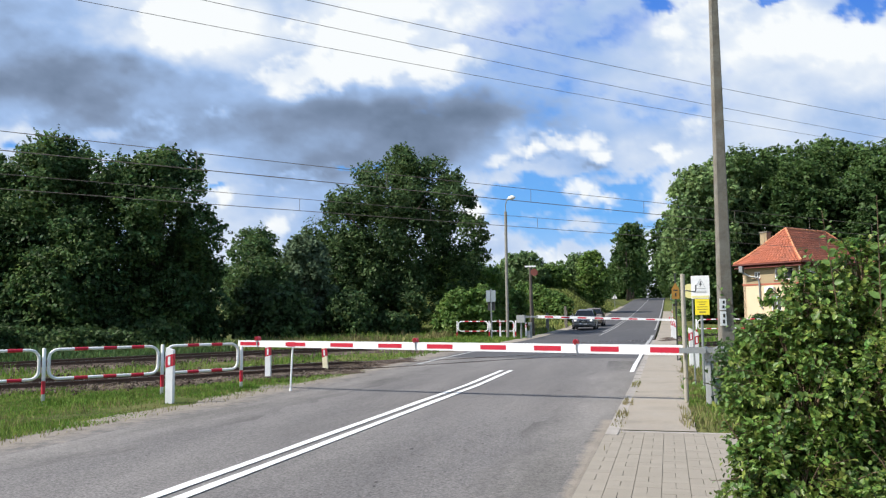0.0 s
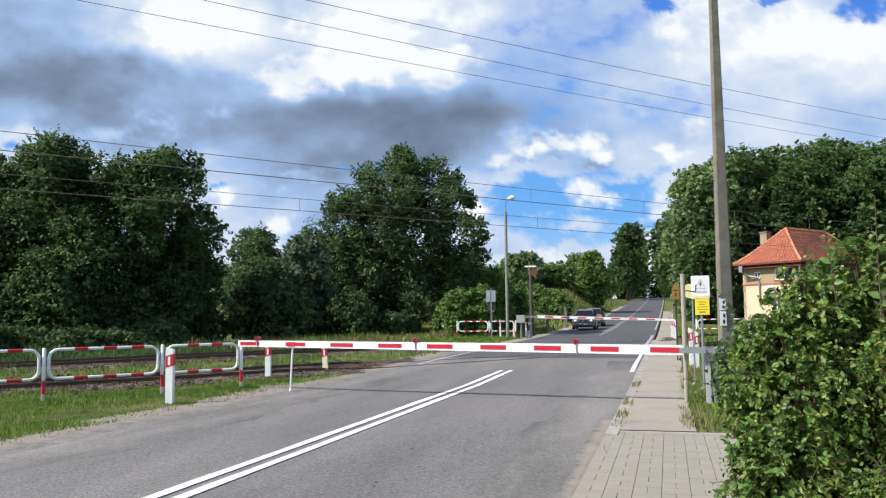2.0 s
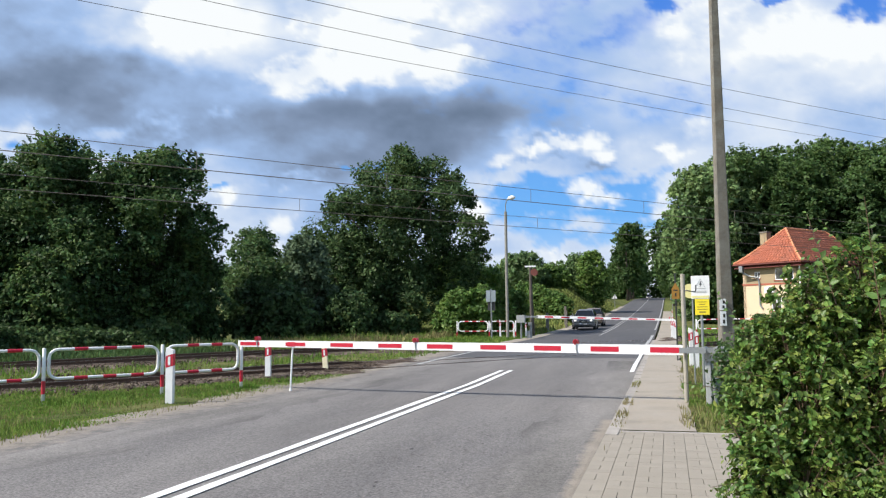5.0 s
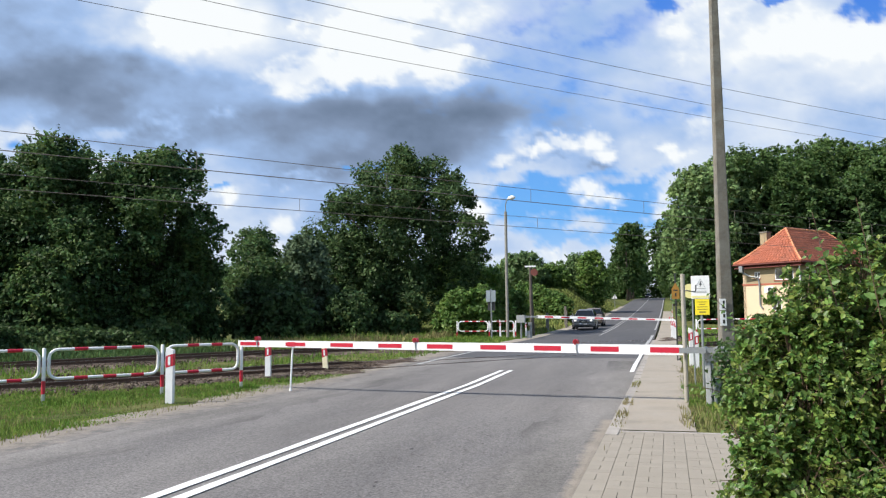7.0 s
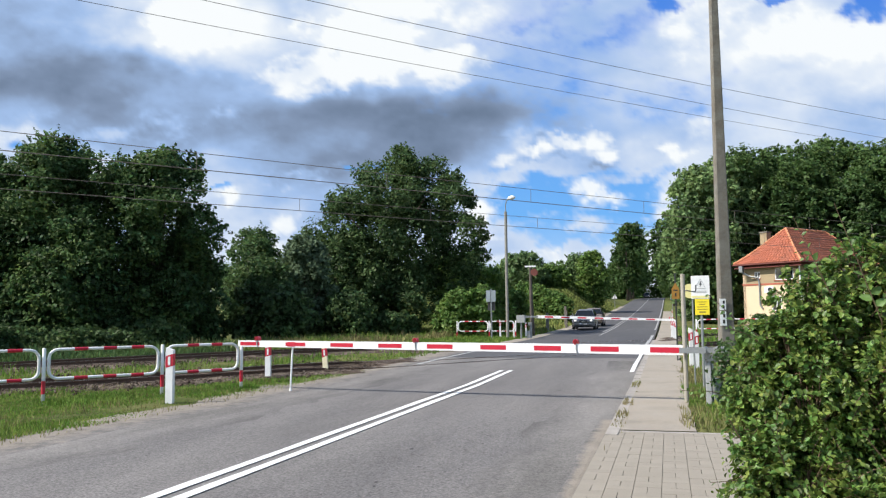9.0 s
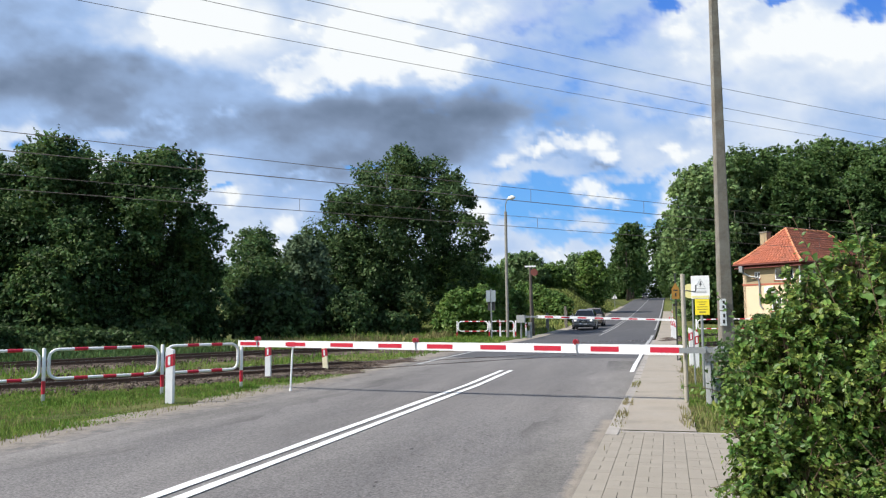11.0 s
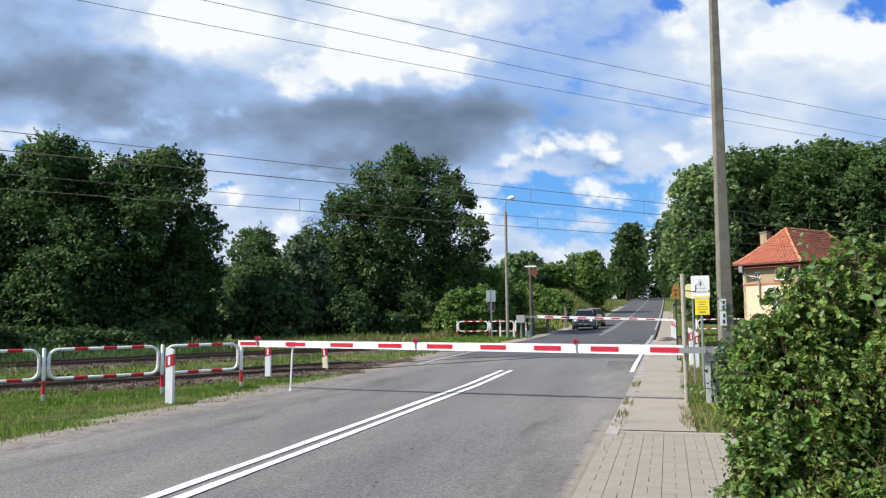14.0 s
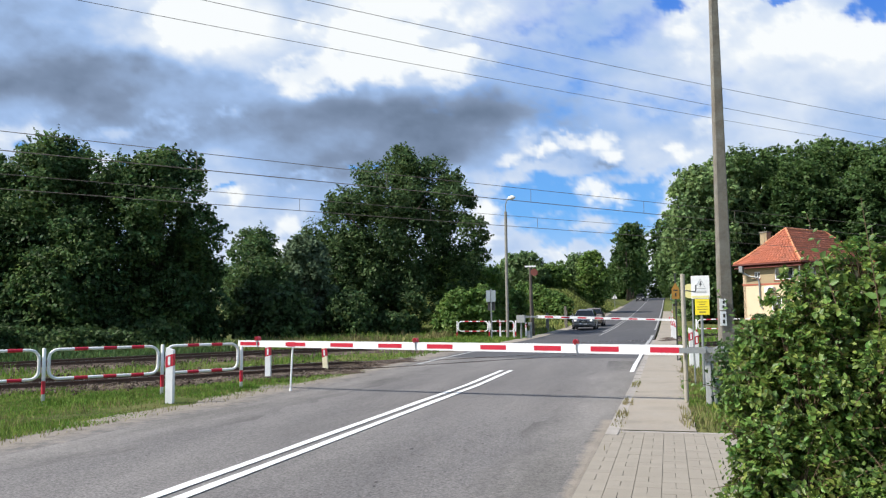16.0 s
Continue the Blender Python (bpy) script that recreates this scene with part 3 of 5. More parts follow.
OAK_INNER_BOUGHS = [(0.4, 0.3, 8.1, 2.2), (-2.2, 0.3, 9.0, 1.6), (2.7, 0.2, 9.1, 1.6), (1.3, 1.0, 5.2, 2.2), (5.3, 0.2, 5.0, 1.4), (-5.0, -1.0, 4.4, 1.7), (5.2, 1.0, 3.2, 1.5), (-5.4, -1.4, 2.7, 1.6), (4.9, -1.0, 1.6, 1.3), (0.6, 0.0, 11.4, 1.3), (-5.9, -0.6, 6.9, 0.9), (1.2, -1.5, 3.6, 1.8)]


def woods():
    dk = "tall dark green broadleaf tree beyond the tracks"
    tree("tree", -32.6, 31.6, 7.5, 9.7, DARK_LEAF, dk, 12000, seed=2, z0=0.2)
    tree("tree", -29.2, 33.0, 6.6, 10.3, DARK_LEAF, dk, 17000, seed=3, z0=0.2, top=0.62)
    tree("tree", -25.2, 36.0, 6.3, 10.0, DARK_LEAF, "tall dark green broadleaf tree with a ragged edge", 17000, seed=4, z0=0.2, top=0.62)
    tree("tree", -27.3, 34.8, 7.0, 9.7, DARK_LEAF, dk, 7000, seed=5, z0=0.2)
    tree("tree", -31.5, 36.5, 6.0, 9.0, DARK_LEAF, dk, 6000, seed=6, z0=0.2)
    tree("tree", -29.6, 53.6, 5.0, 8.0, DARK_LEAF, "small round-topped tree behind the others", 6000, seed=7, z0=0.2)
    tree("tree", -25.0, 50.0, 4.5, 5.4, DARK_LEAF, "low dense tree between taller ones", 4000, seed=8, z0=0.2)
    tree("willow_tree", -21.4, 45.0, 3.8, 6.3, WILLOW_LEAF, "pale grey-green willow beside the oak", 8000, seed=9, z0=0.2, size=0.18)
    tree("oak_tree", -18.5, 53.2, 11.6, 13.6, OAK, "broad dark green oak with a ragged crown", 42000, seed=10, z0=0.6, trunk=0.28, boughs=OAK_BOUGHS + OAK_LOWER_BOUGHS + OAK_INNER_BOUGHS)
    tree("oak_tree", -20.5, 50.5, 6.0, 7.2, OAK, "lower spreading oak in front of the wood", 7000, seed=12, z0=0.2)
    tree("tree", -15.0, 66.0, 5.0, 5.2, DARK_LEAF, "low dark tree behind the oak", 6000, seed=13, z0=0.2)
    tree("tree", -25.2, 46.0, 4.6, 6.4, DARK_LEAF, "low dense tree between taller ones", 6000, seed=14, z0=0.1)
    tree("tree", -22.6, 42.0, 4.4, 4.8, OAK, "low dense tree between taller ones", 5000, seed=15, z0=0.1)
    tree("tree", -27.5, 60.0, 5.5, 7.6, DARK_LEAF, "small round-topped tree behind the others", 5000, seed=16, z0=0.1)
    tree("tree", -21.5, 56.0, 5.0, 6.0, DARK_LEAF, "small round-topped tree behind the others", 4500, seed=17, z0=0.1)
    # Next three stand unseen left of the view, added to shade the wood.
    tree("tree", -38.5, 29.0, 7.0, 10.5, DARK_LEAF, dk, 9000, seed=23, z0=0.2)
    tree("tree", -36.0, 23.5, 6.5, 10.0, DARK_LEAF, dk, 7000, seed=25, z0=0.2)
    tree("tree", -42.0, 24.5, 7.5, 11.0, DARK_LEAF, dk, 9000, seed=24, z0=0.2)
    tree("tree", -24.7, 37.0, 4.6, 5.6, DARK_LEAF, "dense dark green tree with foliage down to the ground", 9000, seed=18, z0=0.1, top=0.35)
    tree("tree", -27.6, 32.0, 6.5, 6.2, DARK_LEAF, "dense dark green tree with foliage down to the ground", 9000, seed=19, z0=0.1, top=0.35)
    for j in range(6):
        p = TRACK_2 + TRACK_DIR * (-9.5 + 1.9 * j) - TRACK_N * (9.0 + 0.8 * (j % 3))
        tree("shrub", p.x, p.y, 2.6, 0.8 + 0.5 * (j * 7 % 4) / 3, OAK, "dark green scrub at the foot of the wood", 2600, seed=200 + j, z0=0.0, trunk=0.05, size=0.13, count=12, small=0.26, category="shrub", group="scrub below the wood")
    k = 20
    for x, y, w, h in ((-24.5, 38.5, 3.2, 2.6), (-22.4, 40.5, 3.2, 3.4), (-20.0, 40.0, 3.0, 3.0), (-18.5, 45.0, 3.4, 2.8), (-16.5, 48.0, 3.0, 1.5), (-14.2, 54.0, 3.2, 3.8), (-12.4, 56.5, 3.6, 4.6), (-13.6, 50.5, 2.6, 2.4), (-11.2, 60.5, 2.6, 3.0), (-12.9, 49.8, 2.6, 3.0), (-11.6, 50.2, 2.4, 3.2), (-29.0, 30.5, 3.0, 2.0), (-32.0, 29.0, 3.5, 2.2), (-26.3, 33.2, 3.0, 2.2)):
        k += 1
        tree("shrub", x, y, w, h, SHRUB_LEAF if k in (26, 27, 28, 29, 30, 31) else OAK, "leafy green shrub at the wood's edge", 2600, seed=k, z0=0.0, trunk=0.06, size=0.17, count=12, small=0.26, category="shrub", group="wood edge shrubs")
    for x, y, w, h in ((-24.5, 92, 9, 8.0), (-19, 108, 7, 9.4), (-15.6, 112, 6, 8.0), (-12.5, 118, 6.5, 9.6), (-10.3, 116, 5.5, 9.9), (-30, 100, 10, 8), (-22, 118, 9, 8.6)):
        k += 1
        tree("tree", x, y, w, h - zat(x, y) + 0.6, SHRUB_LEAF if k % 2 else WOOD_LEAF, "mid-green broadleaf tree past the meadow", 8000, seed=k, z0=0.2, size=0.24, group="trees past the meadow")
    for x, y, w, h in ((-9.0, 192, 9.6, 17.8), (-9.0, 205, 9.5, 16), (-9.4, 230, 10, 17), (1.5, 190, 9, 15), (1.2, 150, 11, 15.5), (-12.0, 215, 8, 10), (-15.0, 240, 11, 11), (1.0, 225, 10, 15), (-12, 260, 11, 15), (1.5, 262, 12, 15), (-4.6, 352, 14, 15), (-13, 345, 14, 15), (5, 345, 15, 15), (1.0, 318, 9, 16), (-10.5, 300, 8, 16), (1.6, 300, 10, 15), (1.8, 172, 7, 15), (4, 128, 8, 14)):
        k += 1
        tree("avenue_tree", x, y, w, h, HOUSE_WOOD, "tall avenue tree overhanging the road", 6500, seed=k, z0=3.5 if y < 290 and x > -11.5 else 0.1, size=0.42, top=0.55, trunk=0.35, lean=0.10 if x < -8 else 0.0, group="avenue trees")
    for x, y, w, h in ((3.4, 84, 7.5, 15.2), (8.4, 89, 9.5, 17.6), (15.0, 96, 10.5, 18.8), (22.2, 98, 11, 18.8), (30, 97, 11, 18.5), (38, 97, 12, 18), (12, 88, 8, 14), (18.5, 90, 8, 14), (25, 90, 9, 14.5), (5.0, 100, 9, 15), (33, 88, 9, 13), (3.8, 76, 5, 8), (11.8, 94, 9, 18.4), (18.6, 99, 9.5, 19.6), (26, 99, 10, 19.2), (5.6, 87, 7.5, 16.2), (21, 92, 8, 16.5), (14, 90, 7, 16.0)):
        k += 1
        tree("woodland_tree", x, y, w * 1.2, h, WOOD_LEAF if k % 5 == 0 else HOUSE_WOOD, "tall full-leaved tree behind the crossing keeper's house", 14000, seed=k, z0=0.2, size=0.28, top=0.55, trunk=0.3, group="trees behind the house")
    rng = np.random.RandomState(77)
    Vs, Qs, base = [], [], 0
    for j in range(70):
        a = radians(rng.uniform(-60, 40))
        d = rng.uniform(300, 420)
        x, y = math.sin(a) * d, math.cos(a) * d
        if -16 < x < 8:
            continue
        h = rng.uniform(11, 17)
        P, Nn = crown_points(make_lobes(16, h, 0.5, rng, 14), 500, rng)
        V, Q = leaf_quads(P, Nn, np.full(len(P), 1.9), rng)
        Vs.append(V + np.array([x, y, zat(x, y)]))
        Qs.append(Q + base)
        base += len(V)
    solid("far_wood", cloud_mesh("far_wood", np.concatenate(Vs), np.concatenate(Qs), WOOD_LEAF), None, Matrix(), "distant green woodland along the skyline", "wood", kind="stuff")


woods()

# ---- railway ----
def track(P, label):
    n, d = TRACK_N, TRACK_DIR

    def rail_top(p):
        off = abs(p.x - ROAD_C)
        return zat(p.x, p.y) + (0.014 if off < 3.9 else 0.014 + 0.14 * min(1, (off - 3.9) / 1.6))

    t = thing("railway_track", Matrix(), label, "railway track", "tracks over the crossing", "structure")
    for side in (-0.755, 0.755):
        bm, bt = bmesh.new(), bmesh.new()
        prof = [(-0.07, -0.16), (0.07, -0.16), (0.07, -0.145), (0.012, -0.12), (0.012, -0.04), (0.036, -0.03), (0.036, 0.0), (-0.036, 0.0), (-0.036, -0.03), (-0.012, -0.04), (-0.012, -0.12), (-0.07, -0.145)]
        rings, heads = [], []
        for k in range(-45, 56):
            p = P + d * k + n * side
            z = rail_top(p)
            rings.append([bm.verts.new((p.x + n.x * a, p.y + n.y * a, z + b)) for a, b in prof])
            heads.append([bt.verts.new((p.x + n.x * a, p.y + n.y * a, z + 0.003)) for a in (-0.024, 0.024)])
        for A, B in zip(rings, rings[1:]):
            for j in range(len(prof)):
                bm.faces.new((A[j], A[(j + 1) % len(prof)], B[(j + 1) % len(prof)], B[j]))
        for A, B in zip(heads, heads[1:]):
            bt.faces.new((A[0], A[1], B[1], B[0]))
        r = part("rail", bm, RAIL, t)
        part("rail_head", bt, RAIL_TOP, r, "worn bright running surface")
    sl = finish(box(0.24, 2.5, 0.14, (0, 0, -0.14), 0.02), "sleeper", SLEEPER)
    for k in range(-56, 12):
        p = P + d * (k * 0.62)
        if abs(p.x - ROAD_C) < 5.2:
            continue
        part("sleeper", sl, None, t, m=Matrix.Translation((p.x, p.y, rail_top(p) - 0.15)) @ pose(0, 0, 0, 0, 0, math.degrees(math.atan2(d.y, d.x))))
    # ballast bed with loose stones on it
    rng = np.random.RandomState(int(abs(P.x) * 10))
    bm = bmesh.new()
    rows = []
    for k in range(-90, 111):
        q = P + d * (k * 0.5)
        row = []
        for a in (-2.3, -1.7, -1.1, -0.5, 0.0, 0.5, 1.1, 1.7, 2.3):
            p = q + n * (a + rng.normal(0, 0.05))
            inside = abs(p.x - ROAD_C) < 3.9
            z = zat(p.x, p.y) + (-0.1 if inside else (0.05 + rng.normal(0, 0.014) if abs(a) < 2 else -0.12))
            row.append(bm.verts.new((p.x, p.y, z)))
        rows.append(row)
    for A, B in zip(rows, rows[1:]):
        for j in range(8):
            bm.faces.new((A[j], A[j + 1], B[j + 1], B[j]))
    part("ballast_bed", bm, BALLAST, t, "rust-brown stone ballast")
    m = 9000
    s, a = rng.uniform(-24, 2, m), rng.normal(0, 1.1, m)
    X, Y = P.x + d.x * s + n.x * a, P.y + d.y * s + n.y * a
    Z = height(X, Y) + 0.055
    keep = (np.abs(X - ROAD_C) > 4.2)
    Pn = np.stack([X, Y, Z], 1)[keep]
    r = rng.uniform(0.018, 0.045, len(Pn))[:, None, None]
    octa = np.array([(1, 0, 0), (0, 1, 0), (-1, 0, 0), (0, -1, 0), (0, 0, 0.9), (0, 0, -0.9)])[None] * (1 + rng.uniform(-0.35, 0.35, (len(Pn), 6, 3)))
    V = (Pn[:, None] + octa * r).reshape(-1, 3)
    f = np.array([(0, 1, 4), (1, 2, 4), (2, 3, 4), (3, 0, 4), (1, 0, 5), (2, 1, 5), (3, 2, 5), (0, 3, 5)])
    Q = (np.arange(len(Pn))[:, None, None] * 6 + f[None]).reshape(-1, 3)
    st = part("ballast_stones", cloud_mesh("ballast_stones", V, Q, BALLAST, 3), None, t)
    tagged(st, "loose brown ballast stones", kind="stuff")


track(TRACK_1, "rusty railway track in weedy ballast nearest the barrier")
track(TRACK_2, "rusty railway track in weedy ballast below the trees")


def overhead(P, z, low, label):
    t = thing("overhead_line", Matrix(), label, "overhead line", "catenary over the tracks")
    d = TRACK_DIR
    con, mes = [], []
    for k in range(-60, 81, 4):
        p = P + d * k
        sag = (k / 60.0) ** 2 * 0.5
        con.append((p.x, p.y, z + 0.0))
        mes.append((p.x, p.y, z + low + sag))
    part("contact_wire", tube(con, 0.0125, 5), WIRE, t)
    part("messenger_wire", tube(mes, 0.0095, 5), WIRE, t)
    for k in range(-58, 80, 6):
        p = P + d * k
        part("dropper", tube([(p.x, p.y, z), (p.x, p.y, z + low + (k / 60.0) ** 2 * 0.5)], 0.008, 4), WIRE, t)


overhead(TRACK_1 + TRACK_N * 0.1, 5.62, 0.45, "copper contact wire hung from a messenger wire above the near track")
overhead(TRACK_2 + TRACK_N * 0.4, 5.62, 0.45, "copper contact wire hung from a messenger wire above the far track")

for a, b, s in (((-13.0, 15.1), (7.7, 37.8), 0.0), ((-10.2, 16.0), (8.4, 36.9), 0.0), ((-7.9, 16.7), (8.4, 34.1), 0.0)):
    A, B = Vector((*a, 9.0)), Vector((*b, 9.0))
    D = (B - A)
    pts = [A + D * (k / 10) - UP * (0.25 - ((k - 5) / 10) ** 2) * 0.35 for k in range(-16, 30)]
    solid("power_line", tube(pts, 0.0075, 5), CABLE, Matrix(), "thin dark overhead power cable", "power cable", "power cables over the road")

# ---- barriers, fences and posts ----
def stripe_post(h, r=0.036):
    """White steel post with a red band near its foot."""
    return tube([(0, 0, -0.2), (0, 0, h - 0.01), (0, 0, h)], [r, r, r * 0.7], 10), tube([(0, 0, 0.16), (0, 0, 0.42)], r + 0.003, 10)


def guard_fence(points, h, label, base=0.45):
    posts = thing("guard_fence", pose(*points[0], zat(*points[0]) - 0.02), label, "guard fence", "guard fences at the crossing")
    o = Vector((*points[0], zat(*points[0]) - 0.02))
    for k, p in enumerate(points):
        q = Vector((*p, zat(*p) - 0.02)) - o
        a, b = stripe_post(h)
        post = part("post", a, WHITE, posts, m=Matrix.Translation(q), smooth=True)
        part("red_band", b, RED, post)
        if k == len(points) - 1:
            break
        e = Vector((*points[k + 1], zat(*points[k + 1]) - 0.02)) - o
        along = (e - q)
        L = along.length
        u = along / L
        g, rad, zt, zb = 0.09, 0.17, h - 0.035, base
        ring = []
        for cx, cz, a0 in ((L - g - rad, zt - rad, 90), (g + rad, zt - rad, 180), (g + rad, zb + rad, 270), (L - g - rad, zb + rad, 360)):
            for j in range(6):
                w = radians(a0 + j * 18 - 90)
                s, z = cx + rad * math.cos(w) * 1.0, cz + rad * math.sin(w)
                ring.append(q + u * s + UP * z)
        panel = part("panel", tube(ring[::-1], 0.031, 8, closed=True), WHITE, posts, "white tube frame with rounded corners", smooth=True)
        nb = 3 if L > 2.0 else 2
        for j in range(nb):
            s0 = L * (0.24 + 0.24 * j) if nb == 3 else L * (0.3 + 0.3 * j)
            for z in (zt, zb):
                part("red_band", tube([q + u * s0 + UP * z, q + u * (s0 + 0.26) + UP * z], 0.034, 8), RED, panel)
    return posts


guard_fence([(-16.1, 7.7), (-14.7, 9.55), (-13.3, 11.4), (-11.9, 13.25), (-10.5, 15.1), (-9.47, 16.62)], 1.06, "red and white tubular guard fence along the verge")
guard_fence([(-12.55, 48.0), (-10.53, 48.0), (-8.9, 48.0)], 1.08, "red and white tubular guard fence past the tracks")
guard_fence([(1.5, 48.0), (3.3, 48.0), (5.1, 48.0)], 1.0, "red and white tubular guard fence by the keeper's house")


def delineator(x, y, h, label, tilt=0.0, ivory=False):
    t = thing("marker_post", pose(x, y, zat(x, y) - 0.01, 0, tilt, 10), label, "marker post", "marker posts at the crossing")
    w = 0.07 if y < 30 and x < 0 else 0.05
    part("body", prism([(-w, -0.15), (w, -0.15), (w, h - 0.05), (-w * 0.6, h), (-w, h)], 0.10), WHITE if not ivory else PALE_POST, t)
    bm = prism([(-w - 0.002, h - 0.38), (w + 0.002, h - 0.34), (w + 0.002, h - 0.12), (-w - 0.002, h - 0.16)], 0.106)
    b = part("red_band", bm, RED, t)
    part("reflector", box(0.045, 0.004, 0.16, (0, -0.056, h - 0.33)), WHITE, b, "white reflector strip")


PALE_POST = material("ivory_paint", c(0.78, 0.72, 0.50), 0.5, vary=0.08)
delineator(-9.1, 13.34, 1.06, "white plastic marker post with a red band by the verge")
delineator(-10.1, 19.1, 0.95, "white plastic marker post with a red band beside the track")
delineator(-9.4, 21.2, 0.80, "ivory marker post with a red band leaning by the rails", tilt=-4, ivory=True)
for x, y, h in ((-9.65, 47.0, 1.15), (-9.25, 49.2, 1.0), (-8.8, 51.0, 0.95), (0.15, 46.5, 1.1), (0.24, 45.0, 1.1), (0.33, 43.4, 1.05), (0.71, 23.2, 1.04), (0.60, 24.6, 1.08), (-8.9, 78, 1.0), (0.4, 92, 1.0), (0.3, 70, 0.9)):
    delineator(x, y, h, "white plastic marker post with a red band")


def barrier(label, L, h0, h1, tall0, tall1, stripes, lamps, foot, m, group="crossing barriers"):
    """A boom of two striped plates along -x from its drive, with lamps, a foot and the drive with counterweights."""
    t = thing("level_crossing_barrier", m, label, "barrier", group)
    z = lambda x: h0 + (h1 - h0) * (-x / L)
    tall = lambda x: tall0 + (tall1 - tall0) * (-x / L)

    def plate(x0, x1, y0, y1, cut):
        bm = bmesh.new()
        vs = []
        for x in (x0, x1):
            for y in (y0, y1):
                for s in (-0.5, 0.5):
                    vs.append(bm.verts.new((x, y, z(x) + s * tall(x) * cut)))
        for f in ((0, 1, 3, 2), (4, 6, 7, 5), (0, 4, 5, 1), (2, 3, 7, 6), (0, 2, 6, 4), (1, 5, 7, 3)):
            bm.faces.new([vs[k] for k in f])
        return bm

    boom = thing("boom", Matrix(), "white boom with red stripes", "")
    boom.parent = t
    del boom["label"]
    for y in (-0.055, 0.045):
        part("boom_plate", plate(0.0, -L, y, y + 0.012, 1.0), WHITE, boom)
    for x0, x1 in stripes:
        for y in (-0.0585, 0.0595):
            part("red_stripe", plate(x0, x1, y, y + 0.003, 0.56), RED, boom)
        part("spacer", box(0.05, 0.09, 0.05, ((x0 + x1) / 2, 0, z(x0) - 0.02)), GALV, boom)
    for x in lamps:
        zt = z(x) + tall(x) / 2
        lamp = part("warning_lamp", tube([(x, -0.07, zt + 0.04), (x, 0.04, zt + 0.04)], 0.052, 14), RED, t, "round red warning lamp", smooth=False)
        part("lens", tube([(x, -0.078, zt + 0.04), (x, -0.07, zt + 0.04)], [0.038, 0.044], 14), RED_LAMP, lamp)
        part("lamp_bracket", tube([(x + 0.02, -0.066, zt + 0.03), (x + 0.01, -0.07, z(x)), (x + 0.03, -0.066, z(x) - tall(x) * 0.55)], 0.012, 5), GREY_PAINT, lamp)
    if foot is not None:
        part("prop", tube([(foot, 0.0, z(foot) - 0.03), (foot - 0.03, -0.03, 0.10), (foot - 0.03, -0.03, 0.02)], [0.022, 0.018, 0.03], 8), LAMP_COVER, t, "thin white prop under the boom tip")
        part("clamp", box(0.2, 0.13, 0.1, (foot, 0, z(foot) - 0.05), 0.01), RED, t)
    if foot is not None:
        part("stay", tube([(-5.6, 0.06, z(-5.6)), (-0.05, 0.52, h0 - 0.02)], 0.016, 6), WHITE, t, "white tension rod behind the boom")
        for x, q in ((-0.55, 0.47), (-1.15, 0.42)):
            part("stay_strut", tube([(x, 0.05, z(x)), (x, q, z(x) - 0.01)], 0.012, 5), WHITE, t)
    # drive
    part("pedestal", box(0.10, 0.16, 0.80, (0.34, 0.05, -0.05), 0.02), GREY_PAINT, t)
    part("drive_box", box(0.22, 0.2, 0.2, (0.40, 0.05, 0.75), 0.03), GALV, t, "grey steel drive housing")
    part("pivot", tube([(0.28, -0.22, h0), (0.28, 0.3, h0)], 0.06, 12), GALV, t)
    for y in (-0.15, 0.24):
        arm = part("counter_arm", prism([(-0.12, h0 - 0.05), (0.62, h0 - 0.04), (0.62, h0 + 0.04), (-0.12, h0 + 0.05)], 0.025), GALV, t, m=Matrix.Translation((0, y, 0)))
        part("counterweight", box(0.2, 0.06, 0.13, (0.56, 0, h0 - 0.07), 0.012), GALV, arm)
    part("cabinet", box(0.2, 0.2, 0.5, (0.45, 0.3, -0.05), 0.02), GREY_PAINT, t)
    part("strut", tube([(0.46, 0.0, -0.05), (0.40, 0.02, 0.74)], 0.03, 6), GALV, t)
    return t


_st = [-9.66, -9.14, -8.45, -7.94, -7.31, -6.76, -6.16, -5.62, -5.05, -4.49, -3.9, -3.37, -2.81, -2.28, -1.72, -1.2, -0.64, -0.11]
barrier("lowered red and white barrier boom across the near road", 9.72, 0.956, 1.039, 0.175, 0.135, list(zip(_st[::2], _st[1::2])), [-9.21, -5.32, -2.0], -8.3, pose(0.3, 14.95, 0.0, 0, 0, -7.9))
_far = barrier("lowered red and white barrier boom across the far lane", 7.9, 1.28, 1.02, 0.17, 0.12, [(-0.5 - 0.98 * k, -0.98 * k - 1.0) for k in range(7)], [-7.7], None, pose(-7.65, 48.2, zat(-7.65, 48.2), 0, 0, 180))

